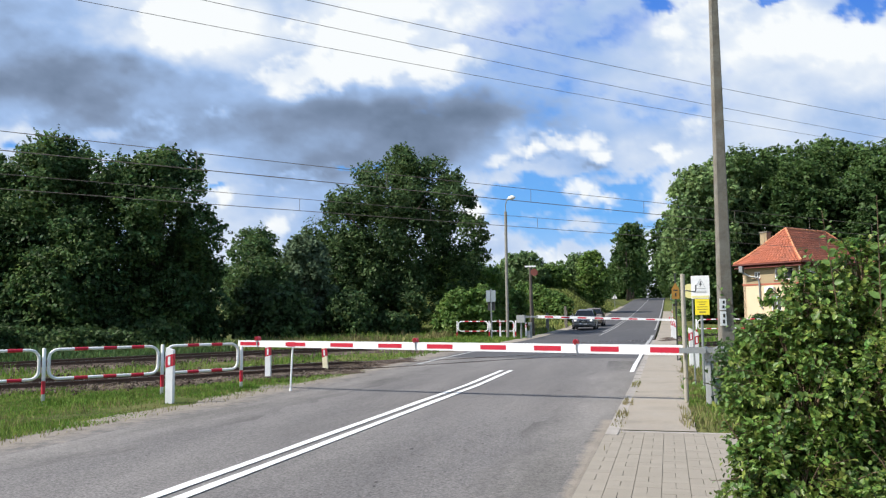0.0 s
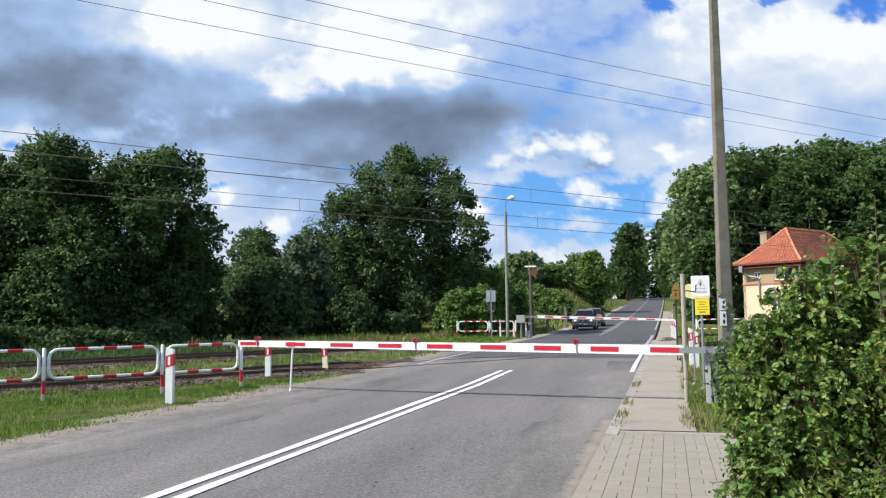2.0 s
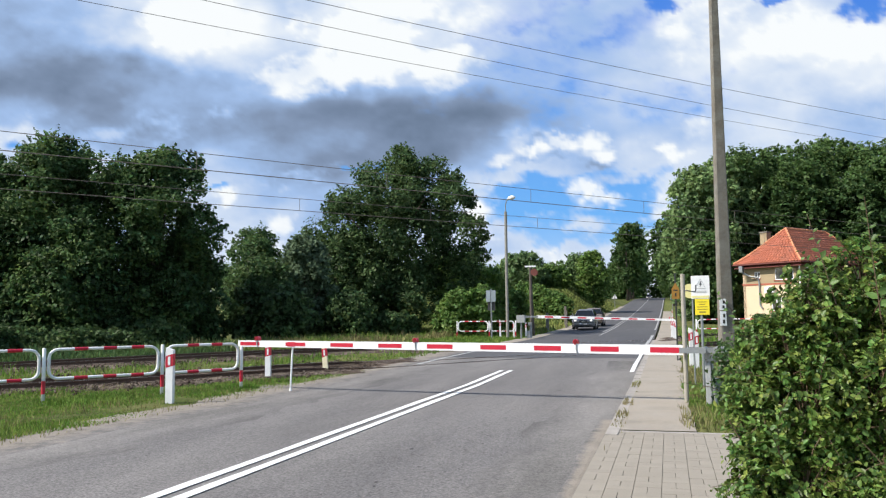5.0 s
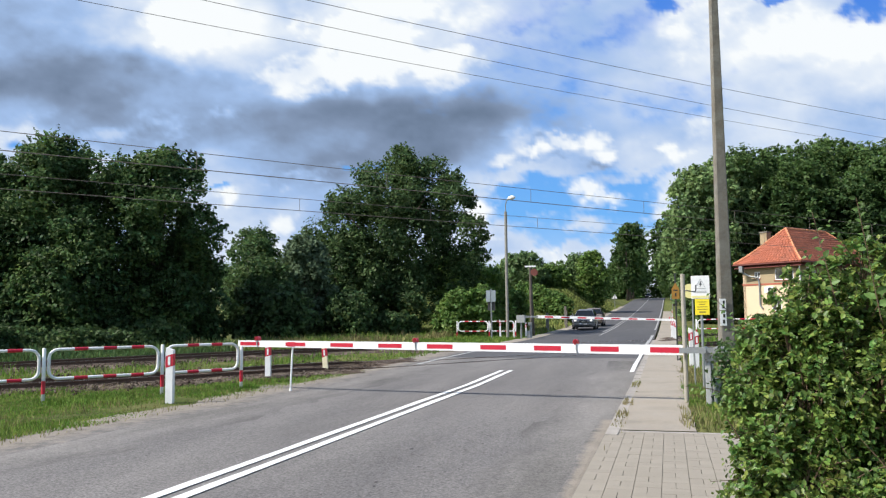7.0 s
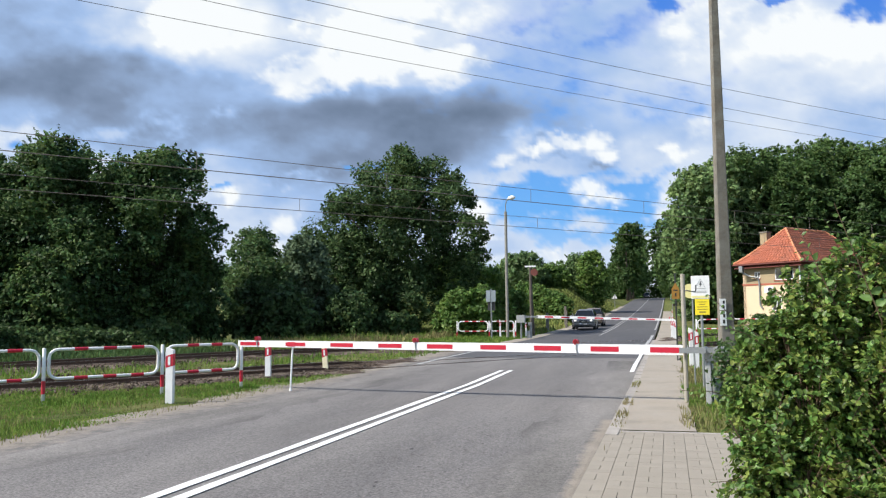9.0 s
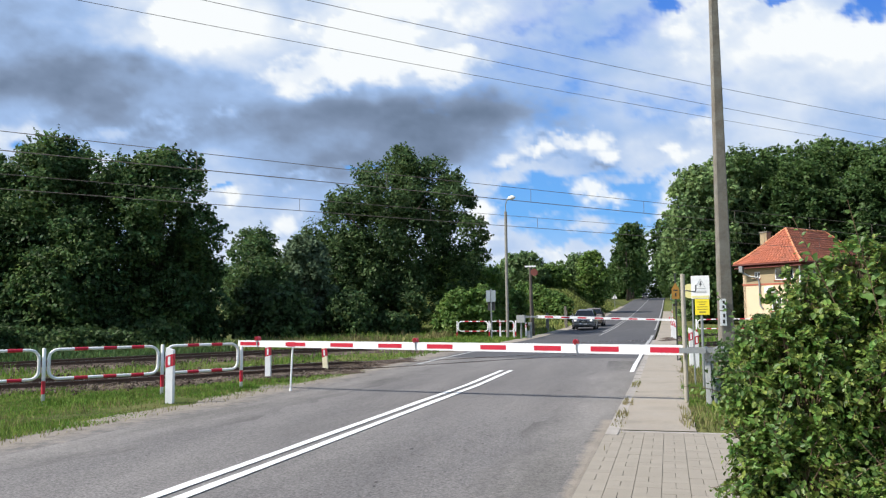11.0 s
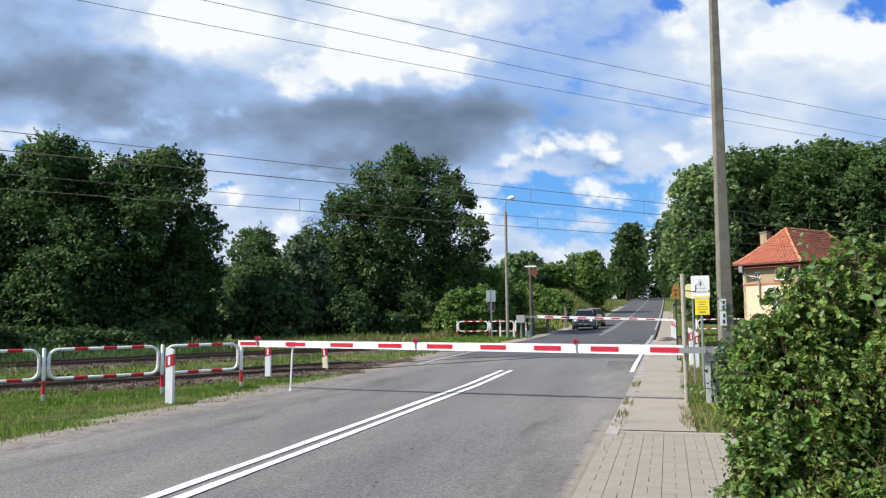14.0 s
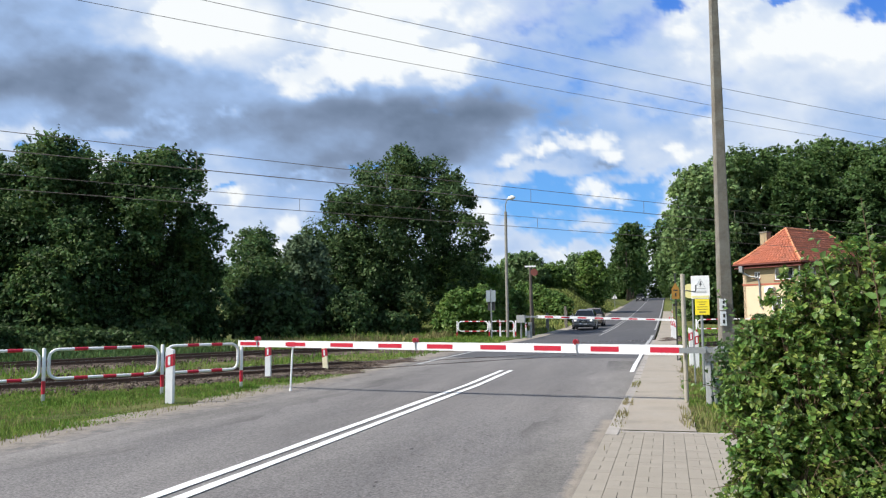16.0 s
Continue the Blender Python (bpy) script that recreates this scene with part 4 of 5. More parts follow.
# ---- poles and signs ----
def concrete_pole():
    t = thing("concrete_pole", pose(1.32, 20.5, zat(1.32, 20.5), 0, 0, 16), "tall tapered weathered concrete power pole with ribbed faces", "power pole")
    bm = bmesh.new()
    rings = []
    k = 0
    z = -0.3
    while z < 12.5:
        s = 1 - z * 0.047
        s *= 1.0 if k % 2 else 0.99
        a, b, ch = 0.176 * s, 0.132 * s, 0.03
        rings.append([bm.verts.new((x, y, z)) for x, y in ((-a + ch, -b), (a - ch, -b), (a, -b + ch), (a, b - ch), (a - ch, b), (-a + ch, b), (-a, b - ch), (-a, -b + ch))])
        z += 0.034
        k += 1
    for A, B in zip(rings, rings[1:]):
        for j in range(8):
            bm.faces.new((A[j], A[(j + 1) % 8], B[(j + 1) % 8], B[j]))
    bm.faces.new(rings[-1])
    part("shaft", bm, CONCRETE, t)
    for k, (z, h) in enumerate(((1.62, 0.27), (1.25, 0.34))):
        p = part("number_plate", box(0.15, 0.012, h, (-0.11, -0.155, z)), WHITE, t, "small white plate with dark marks")
        for j in range(2):
            part("mark", box(0.05, 0.004, h * 0.26, (-0.10 + 0.01 * j, -0.164, z + h * (0.15 + 0.42 * j))), BLACK, p)


concrete_pole()


def pole_sign(x, y, label, h, r=0.03, mat=GALV, name="sign_post", category="sign post"):
    t = thing(name, pose(x, y, zat(x, y) - 0.03), label, category)
    part("pole", tube([(0, 0, -0.2), (0, 0, h - 0.004), (0, 0, h)], [r, r, r * 0.8], 10), mat, t, smooth=False)
    return t


t = pole_sign(0.26, 14.91, "bare grey steel post with a bent bracket", 2.32, 0.041, POST_GREY)
part("bracket", tube([(-0.05, 0.02, 2.02), (0.06, -0.045, 2.02), (0.2, -0.02, 2.0), (0.22, 0.0, 2.03), (0.22, 0.0, 2.12)], 0.012, 6), DARK_METAL, t)

t = pole_sign(0.65, 17.2, "white high-voltage warning board above a yellow notice", 2.36, 0.028)
b = part("warning_board", box(0.36, 0.008, 0.47, (-0.01, -0.035, 1.91), 0.003), WHITE, t, "white board with a lightning triangle")
tri = [(-0.11, 2.12), (0.09, 2.12), (-0.01, 2.32)]
bm = bmesh.new()
tube([(x, -0.042, z) for x, z in tri], 0.0045, 4, bm, closed=True)
part("triangle", bm, GREY_PAINT, b)
part("lightning_mark", prism([(-0.005, 2.27), (0.012, 2.27), (0.0, 2.22), (0.02, 2.22), (-0.02, 2.14), (-0.008, 2.20), (-0.028, 2.20)], 0.004), BLACK, b, m=Matrix.Translation((0, -0.041, 0)))
for z in (2.06, 2.035):
    part("text_bar", box(0.24, 0.003, 0.012, (-0.01, -0.0405, z)), GREY_PAINT, b)
part("yellow_strip", box(0.34, 0.004, 0.05, (-0.01, -0.041, 1.925)), PALE_YELLOW, b)
y = part("yellow_notice", box(0.28, 0.008, 0.32, (0.015, -0.035, 1.585), 0.003), YELLOW, t, "bright yellow notice board")
for k, w in enumerate((0.17, 0.12, 0.2, 0.2)):
    part("text_bar", box(w, 0.003, 0.014, (0.015, -0.0405, 1.84 - 0.05 * k)), OLIVE, y)
part("text_bar", box(0.12, 0.003, 0.03, (0.015, -0.0405, 1.625)), OLIVE, y)

t = pole_sign(0.50, 17.9, "small faded yellow round sign on a thin post", 2.3, 0.018)
part("disc", tube([(-0.05, -0.02, 2.09), (-0.05, -0.032, 2.09)], 0.155, 20), PALE_YELLOW, t)

t = pole_sign(0.23, 26.0, "orange sign with a pointed top, its colour darkened as if shaded", 2.75, 0.022, DARK_METAL)
s = part("board", prism([(-0.115, 1.95), (0.115, 1.95), (0.115, 2.26), (0.0, 2.46), (-0.115, 2.26)], 0.012), ORANGE, t, m=Matrix.Translation((0, -0.03, 0)))
part("mark", box(0.14, 0.004, 0.04, (0, -0.009, 2.2)), BLACK, s)
part("mark", box(0.05, 0.004, 0.1, (0, -0.009, 2.03)), BLACK, s)

t = pole_sign(-9.8, 45.3, "grey back of a road sign on twin steel tubes", 2.95, 0.045)
part("sign_panel", box(0.26, 0.014, 0.66, (-0.16, -0.055, 2.2), 0.004), SIGN_BACK, t)
part("sign_panel", box(0.26, 0.014, 0.66, (0.14, -0.055, 2.2), 0.004), SIGN_BACK, t)
part("sign_panel", box(0.44, 0.014, 0.5, (0.0, 0.055, 1.7), 0.004), DARK_METAL, t, "dark back of a lower sign")

t = pole_sign(-9.05, 46.2, "slim concrete street lamp with a curved arm", 7.5, 0.085, LAMP_POST, "street_lamp", "street lamp")
part("arm", tube([(0, 0, 7.4), (0.0, 0, 7.9), (0.08, -0.03, 8.15), (0.25, -0.08, 8.25)], 0.03, 8), GALV, t)
part("luminaire", tube([(0.15, -0.05, 8.22), (0.25, -0.09, 8.27), (0.45, -0.16, 8.3), (0.62, -0.22, 8.29)], [0.05, 0.12, 0.13, 0.05], 10), LAMP_COVER, t, "white lamp head", smooth=True)

t = pole_sign(-8.6, 52.0, "dark wooden pole carrying a round red sign", 4.5, 0.1, WOOD_POLE, "signal_pole", "signal pole")
part("disc", tube([(0.26, -0.12, 4.15), (0.26, -0.14, 4.15)], 0.24, 20), EAVES, t, "dull red round sign")
part("brace", tube([(0.15, 0.1, 0.0), (0.05, 0.02, 3.3)], 0.05, 6), WOOD_POLE, t)
part("crossarm", box(0.75, 0.1, 0.1, (0, 0, 4.5), 0.02), LAMP_COVER, t)
t = thing("relay_cabinet", pose(-8.5, 47.6, zat(-8.5, 47.6) - 0.02), "small grey relay cabinet by the far barrier", "cabinet")
part("body", box(0.5, 0.35, 0.45, (0, 0, 0.95), 0.02), GREY_PAINT, t)
part("stand", tube([(0, 0, -0.1), (0, 0, 0.98)], 0.06, 8), GALV, t)
for x, y, h in ((-8.3, 68, 1.6), (-8.6, 70, 1.9), (-8.5, 58.5, 1.5)):
    solid("concrete_post", box(0.2, 0.2, h, (0, 0, -0.1), 0.02), CONCRETE, pose(x, y, zat(x, y)), "short concrete post on the grassy roadside", "post", "roadside posts")
t = pole_sign(-8.45, 135.0, "white triangular road sign at the meadow's edge", 2.4, 0.04)
part("triangle_board", prism([(-0.45, 1.75), (0.45, 1.75), (0.0, 2.5)], 0.02), WHITE, t)
t = pole_sign(0.6, 118.0, "pale road sign beside the pavement", 2.6, 0.04)
part("board", box(0.6, 0.02, 0.8, (0, -0.05, 1.75)), SIGN_BACK, t)

# ---- crossing keeper's house ----
def house():
    W, Ln = 6.0, 12.0
    zg = 0.45
    # x along the short side (towards the road), y along the track
    m = Matrix(((-TRACK_N.x, TRACK_DIR.x, 0, 10.0), (-TRACK_N.y, TRACK_DIR.y, 0, 67.0), (0, 0, 1, zg), (0, 0, 0, 1)))
    t = thing("crossing_keepers_house", m, "two-storey cream house with a red-tiled hipped roof", "house")
    ev, rise, ov = 5.1, 2.95, 0.5

    def wall_with_openings(axis, at, length, openings, z0, z1, mat, thick=0.25):
        """A wall as blocks round its openings (start, end, bottom, top)."""
        us = sorted({0.0, length, *[v for o in openings for v in o[:2]]})
        zs = sorted({z0, z1, *[v for o in openings for v in o[2:]]})
        full = lambda i, j: 0 <= i < len(us) - 1 and 0 <= j < len(zs) - 1 and not any(o[0] < (us[i] + us[i + 1]) / 2 < o[1] and o[2] < (zs[j] + zs[j + 1]) / 2 < o[3] for o in openings)
        bm, seen = bmesh.new(), {}

        def vert(i, j, k):
            if (i, j, k) not in seen:
                off = at + (k - 0.5) * thick
                seen[i, j, k] = bm.verts.new((ov + us[i], off, zs[j]) if axis == "x" else (off, ov + us[i], zs[j]))
            return seen[i, j, k]

        for i in range(len(us) - 1):
            for j in range(len(zs) - 1):
                if not full(i, j):
                    continue
                for k in (0, 1):
                    bm.faces.new((vert(i, j, k), vert(i + 1, j, k), vert(i + 1, j + 1, k), vert(i, j + 1, k)))
                for di, dj, p, q in ((-1, 0, (i, j), (i, j + 1)), (1, 0, (i + 1, j), (i + 1, j + 1)), (0, -1, (i, j), (i + 1, j)), (0, 1, (i, j + 1), (i + 1, j + 1))):
                    if not full(i + di, j + dj):
                        bm.faces.new((vert(*p, 0), vert(*q, 0), vert(*q, 1), vert(*p, 1)))
        return part("wall", bm, mat, t)

    wl, ll = W - 2 * ov, Ln - 2 * ov
    front = [(0.5, 2.1, 3.75, 4.75), (3.4, 3.95, 3.95, 4.5)]
    side = [(1.0, 2.4, 3.75, 4.75), (3.6, 5.0, 3.75, 4.75), (6.4, 7.8, 3.75, 4.75)]
    low_side = [(1.2, 2.3, 1.2, 2.6), (5.0, 6.0, 0.1, 2.3), (7.5, 8.6, 1.2, 2.6)]
    wall_with_openings("x", ov + 0.125, wl, [(1.6, 2.5, 1.3, 2.5)], 0.0, 3.4, RENDER_WALL)
    wall_with_openings("x", ov + 0.125, wl, front, 3.52, ev, UPPER_WALL)
    wall_with_openings("x", Ln - ov - 0.125, wl, [], 0.0, ev, RENDER_WALL)
    wall_with_openings("y", ov + 0.124, ll, low_side, 0.0, 3.4, RENDER_WALL)
    wall_with_openings("y", ov + 0.124, ll, side, 3.52, ev, UPPER_WALL)
    wall_with_openings("y", W - ov - 0.124, ll, [], 0.0, ev, RENDER_WALL)
    part("string_course", box(wl + 0.1, 0.33, 0.12, (W / 2, ov + 0.125, 3.4)), BRICK_RED, t, "red brick band")
    part("string_course", box(0.33, ll + 0.1, 0.12, (ov + 0.124, Ln / 2, 3.4)), BRICK_RED, t)
    part("plinth", box(wl + 0.12, 0.36, 0.4, (W / 2, ov + 0.125, -0.2)), CONCRETE, t)

    def window(axis, a, b, z0, z1):
        w, mid, zc = b - a, ov + (a + b) / 2, z0
        R = Matrix.Translation((mid, ov + 0.08, zc)) if axis == "x" else Matrix.Translation((ov + 0.08, mid, zc)) @ pose(0, 0, 0, 0, 0, -90)
        bm = bmesh.new()
        for sx, sz, x, z in ((w, 0.08, 0, 0), (w, 0.08, 0, z1 - z0 - 0.08), (0.08, z1 - z0, -w / 2 + 0.04, 0), (0.08, z1 - z0, w / 2 - 0.04, 0), (0.07, z1 - z0, 0, 0)):
            box(sx, 0.07, sz, (x, 0, z), bm=bm)
        win = part("window", bm, WHITE, t, "white wooden window frame", m=R)
        for s in (-1, 1):
            part("pane", box(w / 2 - 0.1, 0.02, z1 - z0 - 0.14, (s * w / 4, 0.01, 0.07)), PANE, win)
        part("sill", box(w + 0.15, 0.2, 0.05, (0, -0.06, -0.05)), BRICK_RED, win)

    for o in front + [(1.6, 2.5, 1.3, 2.5)]:
        window("x", *o)
    for o in side + low_side:
        window("y", *o)
    # roof: four hipped faces with courses of tiles
    roof = part("roof", box(W - 0.02, Ln - 0.02, 0.1, (W / 2, Ln / 2, ev - 0.02)), EAVES, t, "dark red boarded eaves under the tiles")
    h = W / 2
    zt = ev + rise
    apex = (Vector((h, h, zt)), Vector((h, Ln - h, zt)))
    cor = [Vector((0, 0, ev + 0.06)), Vector((W, 0, ev + 0.06)), Vector((W, Ln, ev + 0.06)), Vector((0, Ln, ev + 0.06))]
    V, Q = [], []
    rng = np.random.RandomState(5)
    for a, b, ra, rb in ((cor[0], cor[1], apex[0], apex[0]), (cor[3], cor[0], apex[1], apex[0]), (cor[1], cor[2], apex[0], apex[1]), (cor[2], cor[3], apex[1], apex[1])):
        up_ = ((ra + rb) / 2 - (a + b) / 2)
        nrm = (b - a).cross(up_).normalized()
        rows = 15
        for r in range(rows):
            f0, f1 = r / rows, (r + 1.25) / rows
            f1 = min(f1, 1.0)
            # a slight bell-cast at the eaves
            sag = lambda f: -0.22 * math.sin(math.pi * f) * (1 - f)
            l0, r0 = a.lerp(ra, f0), b.lerp(rb, f0)
            l1, r1 = a.lerp(ra, f1), b.lerp(rb, f1)
            cnt = max(1, int((r0 - l0).length / 0.26))
            for k in range(cnt):
                p = [l0.lerp(r0, k / cnt), l0.lerp(r0, (k + 0.94) / cnt), l1.lerp(r1, (k + 0.94) / cnt), l1.lerp(r1, k / cnt)]
                j = rng.normal(0, 0.008)
                o = [UP * sag(f0) + nrm * (0.07 + j), UP * sag(f0) + nrm * (0.05 + j), UP * sag(f1) + nrm * 0.02, UP * sag(f1) + nrm * 0.035]
                s = len(V)
                V += [tuple(p[i] + o[i]) for i in range(4)] + [tuple(p[i] + o[i] - nrm * 0.05) for i in range(4)]
                Q += [(s, s + 1, s + 2, s + 3), (s, s + 4, s + 5, s + 1), (s + 1, s + 5, s + 6, s + 2), (s + 3, s + 2, s + 6, s + 7), (s, s + 3, s + 7, s + 4)]
    tiles = part("tiling", cloud_mesh("tiling", np.array(V), np.array(Q), ROOF_TILE), None, roof, "weathered orange-red clay tiles")
    tagged(tiles, kind="stuff")
    rt = finish(tube([(-0.17, 0, 0), (0.17, 0, 0)], [0.10, 0.085], 8), "ridge_tile", RIDGE_TILE)
    for a, b in ((cor[0], apex[0]), (cor[1], apex[0]), (cor[2], apex[1]), (cor[3], apex[1]), (apex[0], apex[1])):
        nseg = int((b - a).length / 0.33)
        for k in range(nseg):
            f = (k + 0.5) / nseg
            p = a.lerp(b, f) + UP * (0.05 + (0 if a.z > ev + 1 else -0.22 * math.sin(math.pi * f) * (1 - f)))
            part("ridge_tile", rt, None, roof, m=Matrix.Translation(p) @ (b - a).to_track_quat("X", "Z").to_matrix().to_4x4())
    part("core", _hip_core(cor, apex), EAVES, roof)
    ch = part("chimney", box(0.62, 0.62, 2.2, (5.0, 3.2, ev + 0.6), 0.03), UPPER_WALL, t, "rendered chimney stack")
    part("cap", box(0.74, 0.74, 0.1, (5.0, 3.2, ev + 2.8)), CONCRETE, ch)
    part("gutter", tube([(-0.04, -0.06, ev - 0.02), (W + 0.04, -0.06, ev - 0.02)], 0.06, 8), EAVES, t)
    part("gutter", tube([(-0.06, -0.04, ev - 0.02), (-0.06, Ln + 0.04, ev - 0.02)], 0.06, 8), EAVES, t)
    part("rain_hopper", box(0.34, 0.26, 0.5, (5.2, -0.12, ev - 0.62), 0.03), GALV, t)
    part("downpipe", tube([(5.2, -0.1, ev - 0.6), (4.7, 0.2, ev - 0.95), (4.05, 0.4, ev - 1.1), (3.95, 0.42, ev - 1.5), (3.95, 0.42, ev - 3.3), (3.75, 0.42, ev - 3.6)], 0.075, 8), GALV, t)
    part("downpipe", tube([(0.42, 0.42, ev - 0.1), (0.42, 0.42, 0.0)], 0.06, 8), WHITE, t)
    air = part("air_conditioner", box(0.8, 0.3, 0.5, (3.0, 0.34, 2.75), 0.03), LAMP_COVER, t, "white outdoor air-conditioning unit")
    part("fan_grille", tube([(2.88, 0.18, 3.0), (2.88, 0.165, 3.0)], 0.19, 16), DARK_METAL, air)


def _hip_core(cor, apex):
    bm = bmesh.new()
    v = [bm.verts.new(p - UP * 0.36) for p in cor] + [bm.verts.new(p - UP * 0.4) for p in apex]
    for f in ((0, 1, 4), (1, 2, 5, 4), (2, 3, 5), (3, 0, 4, 5), (0, 3, 2, 1)):
        bm.faces.new([v[k] for k in f])
    return bm


house()


# ---- cars ----
def car(m, paint, label, lights=True, name="car"):
    """A five-door hatchback that faces -y, standing on its wheels at z = 0."""
    t = thing(name, m, label, "car", "cars waiting at the crossing")
    st = ((-2.12, 0.38, 0.62, 0.66, 0.70, 0.62), (-2.02, 0.24, 0.70, 0.78, 0.82, 0.72), (-1.55, 0.20, 0.80, 0.93, 0.87, 0.76), (-1.05, 0.20, 0.86, 1.03, 0.88, 0.78), (-0.35, 0.20, 0.90, 1.52, 0.89, 0.60), (0.3, 0.20, 0.92, 1.60, 0.89, 0.60), (1.2, 0.20, 0.94, 1.57, 0.89, 0.58), (1.85, 0.24, 0.95, 1.40, 0.86, 0.55), (2.1, 0.34, 0.93, 1.0, 0.80, 0.62))
    bm = bmesh.new()
    rings = []
    for y, zb, zm, zt, hw, ht in st:
        ring = [(-hw * 0.92, zb), (-hw, zb + 0.18), (-hw, zm - 0.12), (-hw * 0.97, zm), (-ht, zt - 0.05), (-ht * 0.8, zt), (ht * 0.8, zt), (ht, zt - 0.05), (hw * 0.97, zm), (hw, zm - 0.12), (hw, zb + 0.18), (hw * 0.92, zb)]
        rings.append([bm.verts.new((x, y, z)) for x, z in ring])
    for A, B in zip(rings, rings[1:]):
        for j in range(12):
            bm.faces.new((A[j], A[(j + 1) % 12], B[(j + 1) % 12], B[j]))
    bm.faces.new(rings[0])
    bm.faces.new(rings[-1][::-1])
    body = part("body", bm, paint, t, smooth=True)
    finish_mesh_angle(body)

    def quad(pts, mat, nm, off):
        b = bmesh.new()
        n = (Vector(pts[1]) - Vector(pts[0])).cross(Vector(pts[2]) - Vector(pts[0])).normalized() * off
        A = [b.verts.new(Vector(p) + n) for p in pts]
        B = [b.verts.new(Vector(p) - n * 0.5) for p in pts]
        b.faces.new(A)
        b.faces.new(B[::-1])
        for i in range(len(A)):
            j = (i + 1) % len(A)
            b.faces.new((A[i], B[i], B[j], A[j]))
        return part(nm, b, mat, t)

    quad([(-0.74, -1.02, 1.05), (0.74, -1.02, 1.05), (0.55, -0.40, 1.47), (-0.55, -0.40, 1.47)], CAR_GLASS, "windscreen", 0.02)
    quad([(0.7, 2.07, 1.0), (-0.7, 2.07, 1.0), (-0.52, 1.88, 1.36), (0.52, 1.88, 1.36)], CAR_GLASS, "rear_window", 0.02)
    for s in (1, -1):
        for y0, y1, y2, y3 in ((-0.85, 0.25, 0.25, -0.32), (0.32, 1.2, 1.15, 0.32), (1.27, 1.75, 1.6, 1.22)):
            p = [(s * 0.86, y0, 0.95), (s * 0.86, y1, 0.97), (s * 0.615, y2, 1.5), (s * 0.62, y3, 1.45)]
            quad(p if s > 0 else p[::-1], CAR_GLASS, "side_window", 0.022)
        part("headlight", box(0.15, 0.2, 0.085, (s * 0.6, -2.04, 0.645), 0.03), HEADLIGHT if lights else LAMP_COVER, t, "lit headlight" if lights else "")
        part("mirror", box(0.2, 0.1, 0.14, (s * 0.98, -0.75, 0.98), 0.03), paint, t)
        for y in (-1.32, 1.32):
            x = s * 0.80
            w = part("wheel", tube([(x - 0.1, y, 0.31), (x - 0.08, y, 0.31), (x + 0.08, y, 0.31), (x + 0.1, y, 0.31)], [0.27, 0.31, 0.31, 0.27], 18), TYRE, t, "black tyre on an alloy rim")
            part("rim", tube([(x + s * 0.09, y, 0.31), (x + s * 0.108, y, 0.31)], 0.2, 12), CHROME, w)
    part("grille", box(0.62, 0.06, 0.14, (0, -2.11, 0.56), 0.02), BLACK, t)
    for s in (-0.06, 0.06):
        part("badge_bar", box(0.03, 0.02, 0.22, (s, -2.15, 0.5)), CHROME, t)
    part("lower_intake", box(1.2, 0.06, 0.13, (0, -2.07, 0.28), 0.02), BLACK, t)
    pl = part("licence_plate", box(0.52, 0.02, 0.11, (0, -2.14, 0.38), 0.004), WHITE, t)
    part("plate_bar", box(0.36, 0.006, 0.05, (0, -2.152, 0.41)), BLACK, pl)
    return t


def finish_mesh_angle(ob):
    ob.data.set_sharp_from_angle(angle=radians(32))
    return ob


car(pose(-6.35, 64.4, zat(-6.35, 62.4) + 0.02, -1.2, 0, 1), CAR_GREY, "grey hatchback with lit headlights waiting at the barrier")
car(pose(-6.35, 72.0, zat(-6.35, 70) + 0.03, -1.4, 0, 1), CAR_BROWN, "bronze car waiting behind the grey one", lights=False)
CAR_3 = car(pose(-6.0, 322, zat(-6.0, 322) + 0.02), CAR_BLACK, "dark car approaching down the avenue with lights on")
tagged(CAR_3, group="cars on the road")

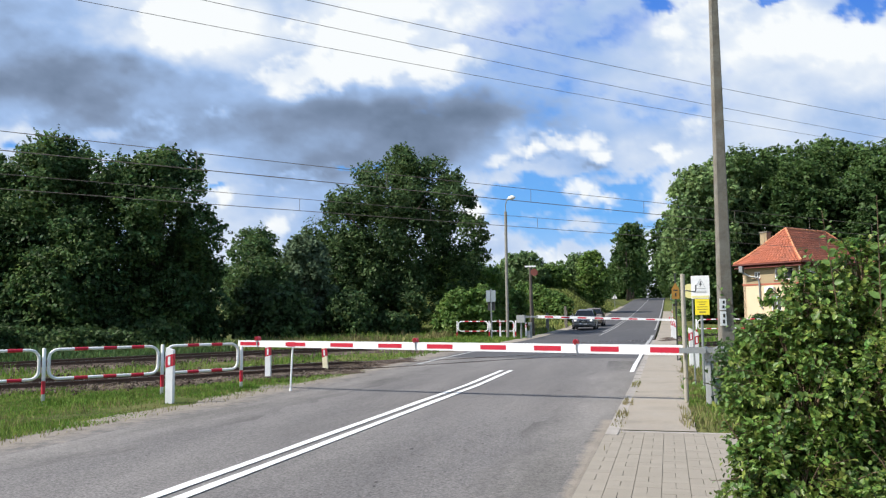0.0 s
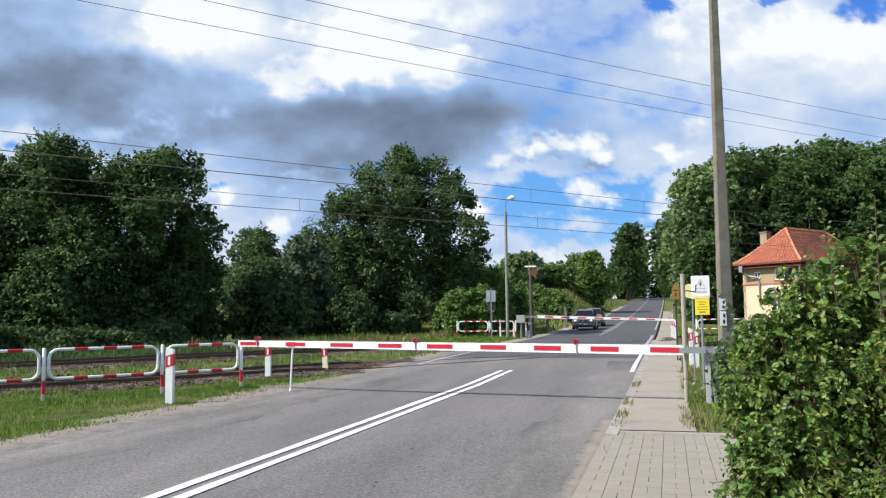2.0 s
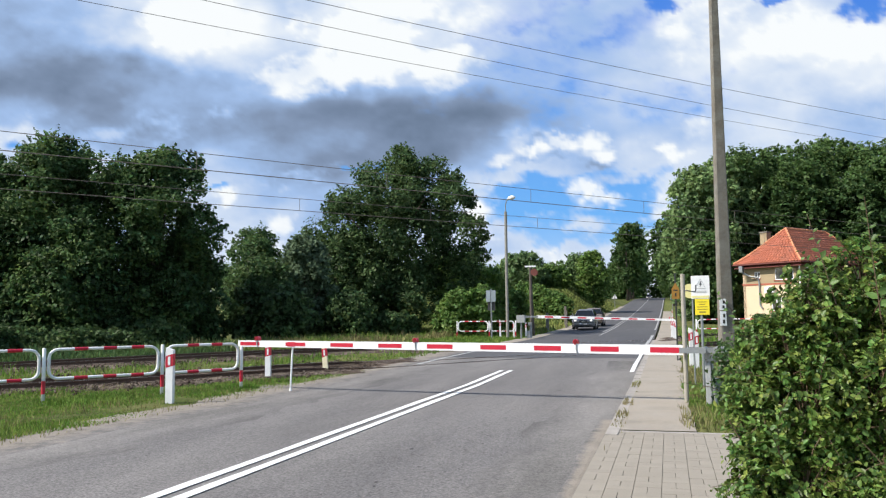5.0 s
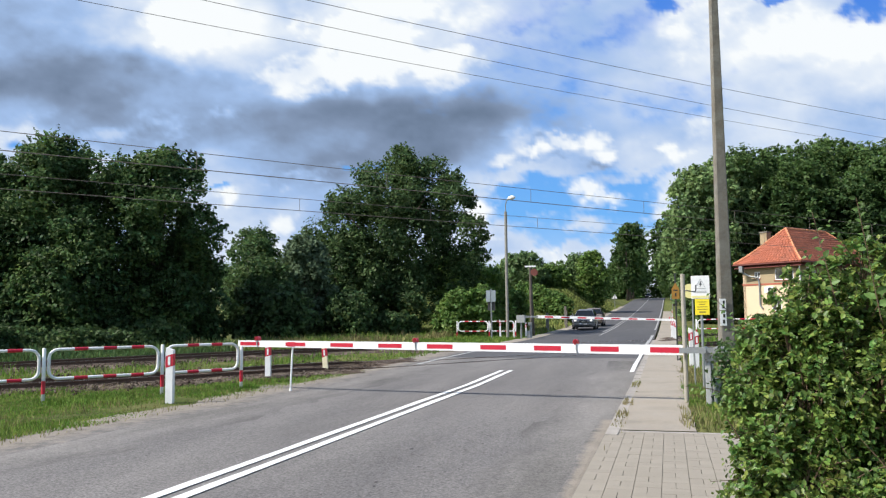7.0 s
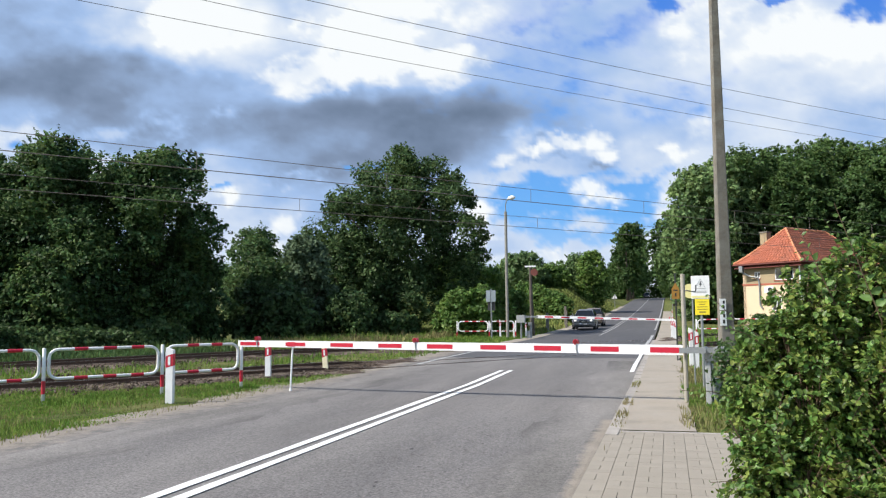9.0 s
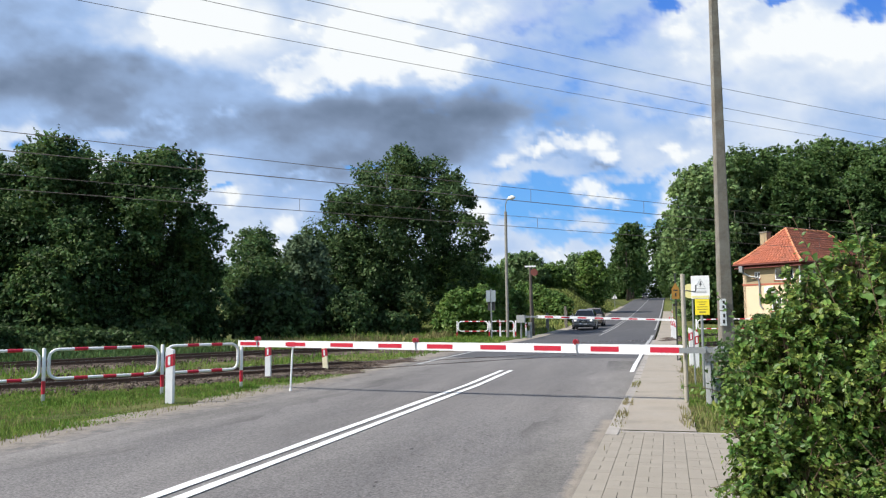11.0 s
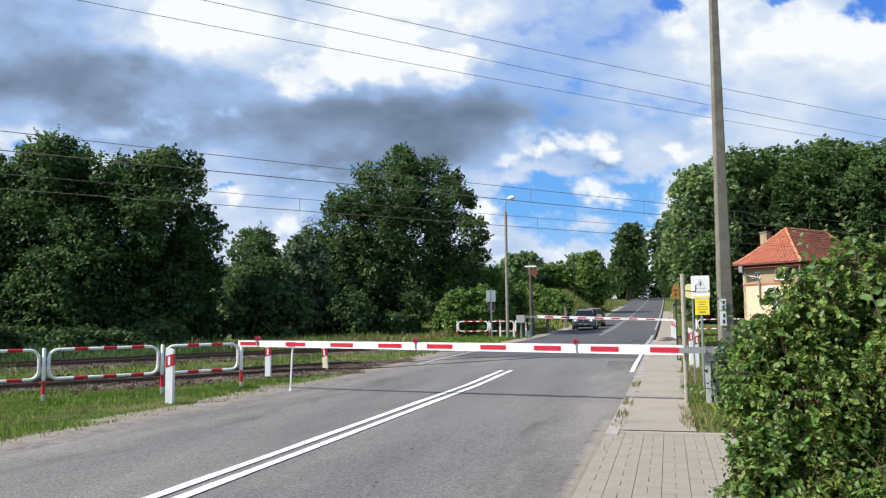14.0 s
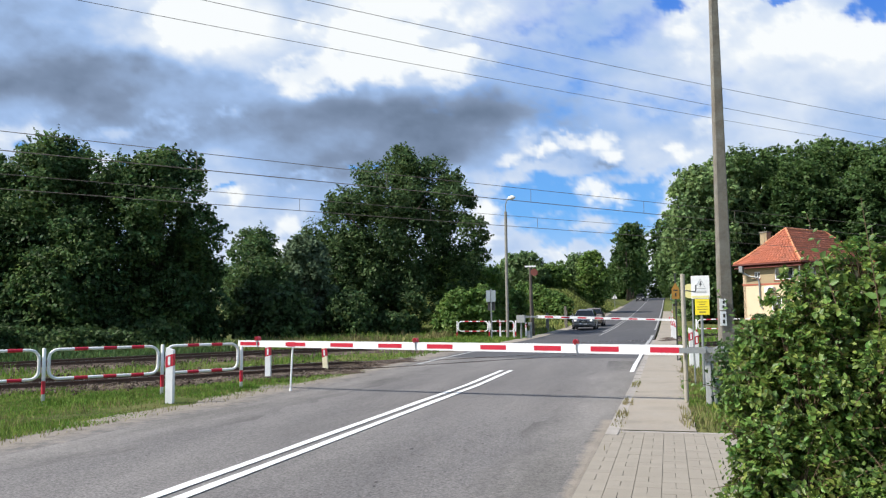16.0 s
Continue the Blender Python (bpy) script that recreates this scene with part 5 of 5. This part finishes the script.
# ---- pavement ----
def pavement():
    PZ = 0.025
    y_end = 11.2
    s = 0.25
    solid("pavement", box(1.80, 46, 0.2, (0.03, -11.69, PZ - 0.222)), JOINT, pose(0, 0, 0), "sand bed under the pavers", "pavement", kind="structure")
    bed = thing("paved_walk", pose(0, 0, PZ), "grey-beige concrete pavers laid in basket weave", "pavement", kind="structure")
    pavs = [finish(box(*size, 0.05, (0, 0, -0.05), 0.0012), "paver", PAVER) for size in ((s / 2 - 0.005, s - 0.001), (s - 0.005, s / 2 - 0.001))]
    rows = int((y_end + 8) / s)
    bm = bmesh.new()
    rng = random.Random(3)
    for r in range(rows):
        y = y_end - (r + 0.5) * s
        for k in range(7):
            x = -0.86 + (k + 0.5) * s
            turn = (r + k) % 2
            for h in (-1, 1):
                a = Matrix.Translation((x + (0 if turn else h * s / 4), y + (h * s / 4 if turn else 0), rng.uniform(-0.001, 0.001))) @ pose(0, 0, 0, rng.uniform(-0.15, 0.15), rng.uniform(-0.15, 0.15), rng.uniform(-0.3, 0.3))
                if y > 6.0:
                    part("paver", pavs[turn], None, bed, m=a)
                else:
                    hx, hy = (s / 2 if turn else s / 4) - 0.0025, (s / 4 if turn else s / 2) - 0.0005
                    vs = [bm.verts.new(a @ Vector((u * hx, v * hy, w))) for w in (0, -0.05) for u, v in ((-1, -1), (1, -1), (1, 1), (-1, 1))]
                    for q in ((0, 1, 2, 3), (0, 4, 5, 1), (1, 5, 6, 2), (2, 6, 7, 3), (3, 7, 4, 0)):
                        bm.faces.new([vs[i] for i in q])
    tagged(part("paver_field", bm, PAVER, bed), kind="stuff")
    solid("sand_walk", strip("sand_walk", -0.695, 0.30, y_end + 0.1, 120, 0.03, BEIGE, ragged_r=0.05, thick=0.2, across=4), BEIGE, Matrix(), "smooth sandy beige footway beyond the pavers", "footway", kind="structure")
    solid("edging", box(1.72, 0.11, 0.2, (0.01, y_end + 0.052, -0.168), 0.01), KERB, pose(0, 0, 0), "flush concrete edging across the walk", "edging", kind="structure")
    k0 = thing("kerb", Matrix(), "low concrete kerb stones beside the asphalt", "kerb", kind="structure")
    stone = finish(box(0.165, 0.985, 0.3, (0, 0, -0.22), 0.012), "kerb_stone", KERB)
    for k in range(11, 44):
        y = k + 0.35
        part("kerb_stone", stone, None, k0, m=pose(-0.775 + rng.uniform(-0.003, 0.003), y, zat(-0.75, y) - 0.052, 0, 0, rng.uniform(-0.4, 0.4)))
    solid("gutter_dust", strip("gutter_dust", -1.9, -0.87, -10, 26, 0.003, DUSTY, step=0.2, ragged=0.2, seed=19, across=5, skirt=False, thin="left"), DUSTY, Matrix(), "pale dust along the edge of the asphalt", "sand", kind="structure")
    solid("gutter_sand", strip("gutter_sand", -1.06, -0.868, -10, 12.5, 0.005, DUST_SAND, step=0.1, ragged=0.05, seed=9, across=5, skirt=False, thin="left"), DUST_SAND, Matrix(), "washed sand along the kerb", "sand", kind="structure")


pavement()

# ---- grass ----
def grass(name, region, n, hmin, hmax, mat, seed, label, wide=0.012, base=None):
    rng = np.random.RandomState(seed)
    X, Y = region(rng, n)
    Z = (height(X, Y) if base is None else np.full(len(X), base)) - 0.02
    clump = np.clip(fbm(X * 0.9, Y * 0.9, 4, seed + 3) * 0.6 + 0.6, 0.3, 1.2)
    H = rng.uniform(hmin, hmax, len(X)) * clump
    a = rng.uniform(0, 6.28, len(X))
    lean = rng.uniform(0.1, 0.6, len(X)) * H
    P = np.stack([X, Y, Z], 1)
    S = np.stack([np.cos(a), np.sin(a), 0 * a], 1) * wide
    B = rng.uniform(0, 6.28, len(X))
    D = np.stack([np.cos(B) * lean, np.sin(B) * lean, H], 1)
    mid = P + D * np.array([0.4, 0.4, 0.6])
    V = np.stack([P - S, P + S, mid + S * 0.7, mid - S * 0.7, P + D], 1).reshape(-1, 3)
    i = np.arange(len(X))[:, None] * 5
    me = bpy.data.meshes.new(name)
    tri = np.concatenate([i + np.array([[0, 1, 2]]), i + np.array([[0, 2, 3]]), i + np.array([[3, 2, 4]])])
    return solid(name, cloud_mesh(name, V, tri, mat, 3), None, Matrix(), label, "grass", kind="stuff")


def between(x0, x1, y0, y1, cond=None):
    def f(rng, n):
        X, Y = rng.uniform(x0, x1, n), rng.uniform(y0, y1, n)
        if cond is None:
            return X, Y
        k = cond(X, Y)
        return X[k], Y[k]
    return f


def d_track(X, Y, P):
    return (X - P.x) * TRACK_N.x + (Y - P.y) * TRACK_N.y


grass("verge_grass", between(-18, -8.3, 6, 24, lambda X, Y: (d_track(X, Y, TRACK_1) > 1.5) & (X < -8.55 + 0.25 * fbm(Y * 0.7, Y * 0, 3, 2))), 150000, 0.03, 0.13, BLADE, 31, "lush green grass on the verge below the fence", 0.010)
grass("dry_verge_grass", between(-18, -8.2, 6, 26, lambda X, Y: (d_track(X, Y, TRACK_1) > 1.2)), 16000, 0.04, 0.17, DRY_BLADE, 32, "straw-coloured grass among the green", 0.007)
# These weeds take the dark leaf colour to suggest shade below the trees.
grass("wood_foot_weeds", between(-40, -17.5, 10, 38, lambda X, Y: (d_track(X, Y, TRACK_2) < -2.2) & (d_track(X, Y, TRACK_2) > -12)), 60000, 0.18, 0.6, DARK_LEAF, 43, "tall weeds between the far track and the trees, coloured dark for shade", 0.03)
grass("track_grass", between(-34, -8.6, 8, 40, lambda X, Y: (d_track(X, Y, TRACK_1) < -1.3) & (d_track(X, Y, TRACK_2) > 1.6)), 45000, 0.05, 0.3, BLADE, 33, "weeds and grass between the tracks", 0.018)
grass("ballast_weeds", between(-34, -8.6, 8, 34, lambda X, Y: (np.abs(d_track(X, Y, TRACK_1)) < 1.6) & (fbm(X * 0.8, Y * 0.8, 3, 5) > 0.15)), 16000, 0.04, 0.16, DRY_BLADE, 34, "dry weeds in the ballast")
grass("low_edge_grass", between(-15, -8.5, 36, 64, lambda X, Y: (d_track(X, Y, TRACK_2) < -1.9)), 26000, 0.1, 0.32, BLADE, 42, "rough grass round the far fence", 0.02)
grass("wood_edge_grass", between(-21, -14, 30, 60, lambda X, Y: (d_track(X, Y, TRACK_2) < -1.9)), 30000, 0.15, 0.6, BLADE, 35, "tall grass and weeds below the trees", 0.03)
grass("wood_edge_straw", between(-20, -13, 30, 58, lambda X, Y: (d_track(X, Y, TRACK_2) < -1.6)), 14000, 0.2, 0.7, DRY_BLADE, 36, "straw-coloured tall grass below the trees", 0.025)
grass("bank_grass", between(-30, -8.4, 56, 150), 60000, 0.14, 0.5, MEADOW, 37, "long yellow-green meadow grass on the roadside bank", 0.06)
grass("tuft_grass", between(0.02, 2.4, 11.9, 18, lambda X, Y: X > 0.26 + 0.16 * fbm(Y * 1.2, Y * 0, 3, 6)), 26000, 0.04, 0.20, BLADE, 38, "tall grass tufts beside the footway", 0.008)
grass("dry_tuft_grass", between(0.0, 2.2, 11.5, 24, lambda X, Y: X > 0.16 + 0.14 * fbm(Y * 1.2, Y * 0, 3, 6)), 12000, 0.04, 0.22, DRY_BLADE, 39, "dry straw grass beside the footway", 0.008)
grass("house_grass", between(0.6, 20, 18, 66), 30000, 0.08, 0.3, BLADE, 40, "mown green grass round the keeper's house", 0.03)
grass("kerb_weeds", between(-0.82, -0.64, 9.5, 19, lambda X, Y: fbm(X * 2, Y * 1.1, 3, 7) > 0.25), 900, 0.03, 0.12, DRY_BLADE, 41, "small weeds in the kerb joint", 0.006, 0.07)

# ---- hedge on the bank ----
def hedge():
    rng = np.random.RandomState(51)
    for k in range(7):
        x, y = -9.8 - k * 0.75, 78 + k * 0.4
        t = thing("hedge_bush", pose(x, y, zat(x, y) - 0.1), "dense mid-green hedge bush on the bank", "hedge", "hedge on the bank")
        P, Nn = crown_points(make_lobes(2.2, 2.3 + 0.25 * rng.rand(), 0.1, rng, 14, 0.5, 0, 0.25), 3000, rng)
        P[:, 2] = np.maximum(P[:, 2], 0.02)
        V, Q = leaf_quads(P, Nn, np.full(len(P), 0.17), rng)
        part("foliage", cloud_mesh("foliage", V, Q, SHRUB_LEAF), None, t)
        part("stem", tube([(0, 0, -0.1), (0.05, 0, 1.2)], [0.08, 0.04], 6), BARK, t)


hedge()
# Small shrubs added in place of unidentified dark clutter by the wall.
for x, y in ((6.3, 62.6), (7.4, 61.8), (8.3, 61.2)):
    tree("shrub", x, y, 1.3, 1.1, DARK_LEAF, "low dark shrub added for unclear clutter before the keeper's house", 900, seed=int(x * 10), z0=0.0, trunk=0.03, size=0.1, count=8, small=0.3, category="shrub", group="shrubs by the house")

tree("shrub", 0.95, 13.9, 0.75, 1.15, DARK_LEAF, "leggy weed with dark leaves beside the barrier drive", 420, seed=91, z0=0.05, trunk=0.012, size=0.06, count=8, small=0.28, category="shrub")

# ---- the near bush ----
def ovate(P, N, T, s):
    """Leaves of six points, folded along the midrib."""
    S = np.cross(N, T)
    s = s[:, None]
    pts = [P, P + T * s * 0.35 + S * s * 0.36 + N * s * 0.10, P + T * s * 0.72 + S * s * 0.28 + N * s * 0.07, P + T * s * 1.05 - N * s * 0.08, P + T * s * 0.72 - S * s * 0.28 + N * s * 0.07, P + T * s * 0.35 - S * s * 0.36 + N * s * 0.10]
    V = np.stack(pts, 1).reshape(-1, 3)
    i = np.arange(len(P))[:, None] * 6
    Q = np.concatenate([i + np.array([[0, 1, 2, 3]]), i + np.array([[0, 3, 4, 5]])])
    return V, Q


BUSH_PIECES, SHOOTS = [], []


def bush():
    rng = np.random.RandomState(61)
    root = Vector((1.25, 5.45, 0.0))
    t = thing("bush", Matrix.Translation(root), "overgrown leafy green bush beside the pavement", "bush")
    lobes = ((0.68, 5.05, 0.55, 0.40), (0.78, 5.30, 0.98, 0.40), (1.02, 5.55, 1.36, 0.42), (1.38, 5.60, 1.42, 0.46), (1.05, 5.45, 0.85, 0.40), (1.52, 5.25, 1.10, 0.46), (1.80, 5.50, 1.30, 0.55), (1.30, 4.85, 0.45, 0.48), (0.95, 5.20, 0.30, 0.45), (1.85, 5.10, 0.75, 0.55), (1.15, 5.30, 1.12, 0.42), (0.72, 5.40, 1.28, 0.30), (1.05, 5.75, 1.62, 0.30), (1.55, 5.7, 1.68, 0.34), (0.62, 4.95, 0.25, 0.36), (1.95, 5.6, 1.62, 0.36), (0.58, 5.55, 1.34, 0.20), (0.52, 5.35, 1.05, 0.22), (0.50, 5.1, 0.72, 0.22), (0.84, 5.5, 1.62, 0.24), (1.20, 5.6, 1.80, 0.27), (1.70, 5.7, 1.84, 0.31), (0.50, 5.05, 0.42, 0.20), (2.2, 5.6, 1.2, 0.5))
    for k, (x, y, z, r) in enumerate(lobes):
        o = Vector((x, y, z)) - root
        n = 240 if r > 0.3 else 110
        D = rng.normal(0, 1, (n, 3))
        D /= np.linalg.norm(D, axis=1, keepdims=True)
        tips = D * (r * (0.62 + 0.56 * rng.rand(n)))[:, None]
        tips[:, 2] *= 1.05
        # twigs, each with leaves along its outer part
        Pl, Nl, Tl, bm = [], [], [], bmesh.new()
        for q in range(n):
            tip = Vector(tips[q])
            start = tip * 0.25 + Vector((0, 0, -0.12 * r))
            bend = Vector(rng.normal(0, 0.03, 3)) + UP * 0.05
            if q % 3 == 0:
                tube([start, start.lerp(tip, 0.55) + bend, tip], [0.005, 0.0035, 0.0015], 4, bm, ends=False)
            m = 17
            f = np.linspace(0.42, 1.0, m)
            base = np.array([start.lerp(tip, v) + bend * (1 - abs(2 * v - 1)) for v in f])
            ax = np.array((tip - start).normalized())
            side = np.cross(ax, rng.normal(0, 1, 3))
            side /= np.linalg.norm(side)
            sg = np.where(np.arange(m) % 2, 1, -1)[:, None]
            T = ax * 0.55 + side * sg + rng.normal(0, 0.35, (m, 3)) + np.array([0, 0, -0.15])
            T /= np.linalg.norm(T, axis=1, keepdims=True)
            N = np.array([0, 0, 0.75]) + D[q] * 0.5 + rng.normal(0, 0.5, (m, 3))
            N -= T * (N * T).sum(1, keepdims=True)
            N /= np.linalg.norm(N, axis=1, keepdims=True)
            Pl.append(base), Nl.append(N), Tl.append(T)
        P, N, T = (np.concatenate(v) for v in (Pl, Nl, Tl))
        V, Q = ovate(P, N, T, rng.uniform(0.018, 0.047, len(P)))
        limb = part("branch", bm, TWIG, t, m=Matrix.Translation(o))
        tagged(part("foliage", cloud_mesh("foliage", V, Q, BUSH_LEAF), None, limb), kind="stuff")
        BUSH_PIECES.append((limb, o, k))
        part("stem", tube([Vector((rng.uniform(-0.2, 0.2), rng.uniform(-0.2, 0.2), -0.05)), o * 0.5 + UP * 0.1, o], [0.02, 0.014, 0.008], 6), TWIG, t)
    # long shoots that stand out above it and to its side
    spray = []
    for k in range(26):
        x, y, z, r = lobes[k % len(lobes)]
        a = rng.uniform(-2.6, 0.4)
        d = Vector((math.cos(a) * 0.7 - 0.35, -0.3 + 0.25 * math.sin(a), rng.uniform(-0.1, 0.9))).normalized()
        p = Vector((x, y, z)) + d * r * 0.75
        q = d * rng.uniform(0.22, 0.42) + UP * rng.uniform(-0.05, 0.1)
        spray.append((*p, *q, 10, rng.uniform(0.042, 0.06)))
    lv, lq = ovate(np.zeros((1, 3)), np.array([[0, 0, 1.0]]), np.array([[1.0, 0, 0]]), np.array([1.0]))
    leaf = cloud_mesh("leaf", lv, lq, YOUNG_LEAF)
    for k, (x, y, z, dx, dy, dz, n, big) in enumerate(((1.18, 5.15, 1.55, 0.0, -0.05, 0.72, 18, 0.075), (0.98, 5.3, 1.62, -0.06, -0.05, 0.60, 14, 0.065), (0.72, 5.35, 1.25, -0.24, -0.05, 0.32, 11, 0.055), (0.50, 5.0, 0.62, -0.30, -0.15, 0.05, 11, 0.05), (0.62, 4.9, 0.45, -0.28, -0.1, -0.02, 10, 0.05), (1.35, 5.3, 1.7, 0.12, 0.0, 0.42, 12, 0.06), (0.62, 5.25, 1.05, -0.22, 0.0, 0.12, 9, 0.05), (1.55, 5.3, 1.75, -0.02, 0.0, 0.38, 11, 0.06), (0.55, 5.3, 1.22, -0.22, -0.05, 0.02, 12, 0.055), (0.56, 5.2, 0.88, -0.26, -0.05, 0.06, 12, 0.055), (0.60, 5.4, 1.38, -0.20, 0.0, 0.16, 11, 0.055), (0.5, 5.0, 0.4, -0.28, -0.1, 0.1, 12, 0.05), (0.95, 5.5, 1.78, -0.12, -0.05, 0.22, 10, 0.055), (1.7, 5.5, 1.85, 0.1, -0.05, 0.3, 10, 0.055), *spray)):
        o = Vector((x, y, z)) - root
        way = Vector((dx, dy, dz))
        sh = part("shoot", tube([(0, 0, 0), way * 0.5 + UP * 0.02, way], [0.0035, 0.0025, 0.0015], 5), TWIG, t, m=Matrix.Translation(o))
        ax = way.normalized()
        side = ax.cross(Vector((0.3, 1, 0.2))).normalized()
        for j in range(n):
            f = 0.12 + 0.88 * j / (n - 1)
            T = (ax * 0.5 + side * (1 if j % 2 else -1) + Vector(rng.normal(0, 0.25, 3))).normalized()
            N = (UP * 0.6 + Vector((0, -0.6, 0)) + Vector(rng.normal(0, 0.3, 3)))
            N = (N - T * N.dot(T)).normalized()
            S = N.cross(T)
            s = big * (0.95 - 0.5 * f) * rng.uniform(0.8, 1.2)
            M = Matrix(((T.x, S.x, N.x, 0), (T.y, S.y, N.y, 0), (T.z, S.z, N.z, 0), (0, 0, 0, 1)))
            part("leaf", leaf, None, sh, m=Matrix.Translation(way * f) @ M @ Matrix.Scale(s, 4))
        SHOOTS.append((sh, o, k))


bush()


# ---- what moves ----
def motions():
    # the clouds drift to the right and slightly up
    a = STAND @ Matrix.Translation((0, 0, -1900.0))
    b = STAND @ Matrix.Translation((27.0, 1.5, -1900.0))
    walk(SKY, [(0.0, a), (SECONDS, b)])
    # the far car comes down the avenue
    rows = []
    for k in range(0, 17, 2):
        y = 322 - 8.5 * k
        slope = math.degrees(math.atan2(zat(-6.0, y + 2) - zat(-6.0, y - 2), 4))
        rows.append((float(k), pose(-6.0, y, zat(-6.0, y) + 0.02, slope, 0, 0)))
    walk(CAR_3, rows)
    # wind in the bush
    for limb, o, k in BUSH_PIECES:
        rows = []
        for j in range(0, 33):
            s = j * 0.5
            g = 0.5 + 0.5 * math.sin(0.55 * s + 0.4)
            w = 1.6 + o.z * 0.9
            rows.append((s, Matrix.Translation(o + Vector((-0.008 * w * g, 0, 0))) @ pose(0, 0, 0, w * 0.7 * math.sin(2.6 * s + k), -w * (0.9 * math.sin(2.1 * s + k * 0.7) + 1.2 * g), 0.8 * w * math.sin(1.7 * s + 2 * k))))
        walk(limb, rows)
    for sh, o, k in SHOOTS:
        rows = []
        for j in range(0, 65):
            s = j * 0.25
            g = min(1.0, s / 4.0)
            w = 9.0 if k in (0, 1, 5, 7) else 5.0
            rows.append((s, Matrix.Translation(o) @ pose(0, 0, 0, 0.5 * w * math.sin(3.1 * s + k), -w * (0.8 * math.sin(2.3 * s + 0.6 * k) * (0.4 + 0.6 * g) + 1.3 * g), 0)))
        walk(sh, rows)


motions()
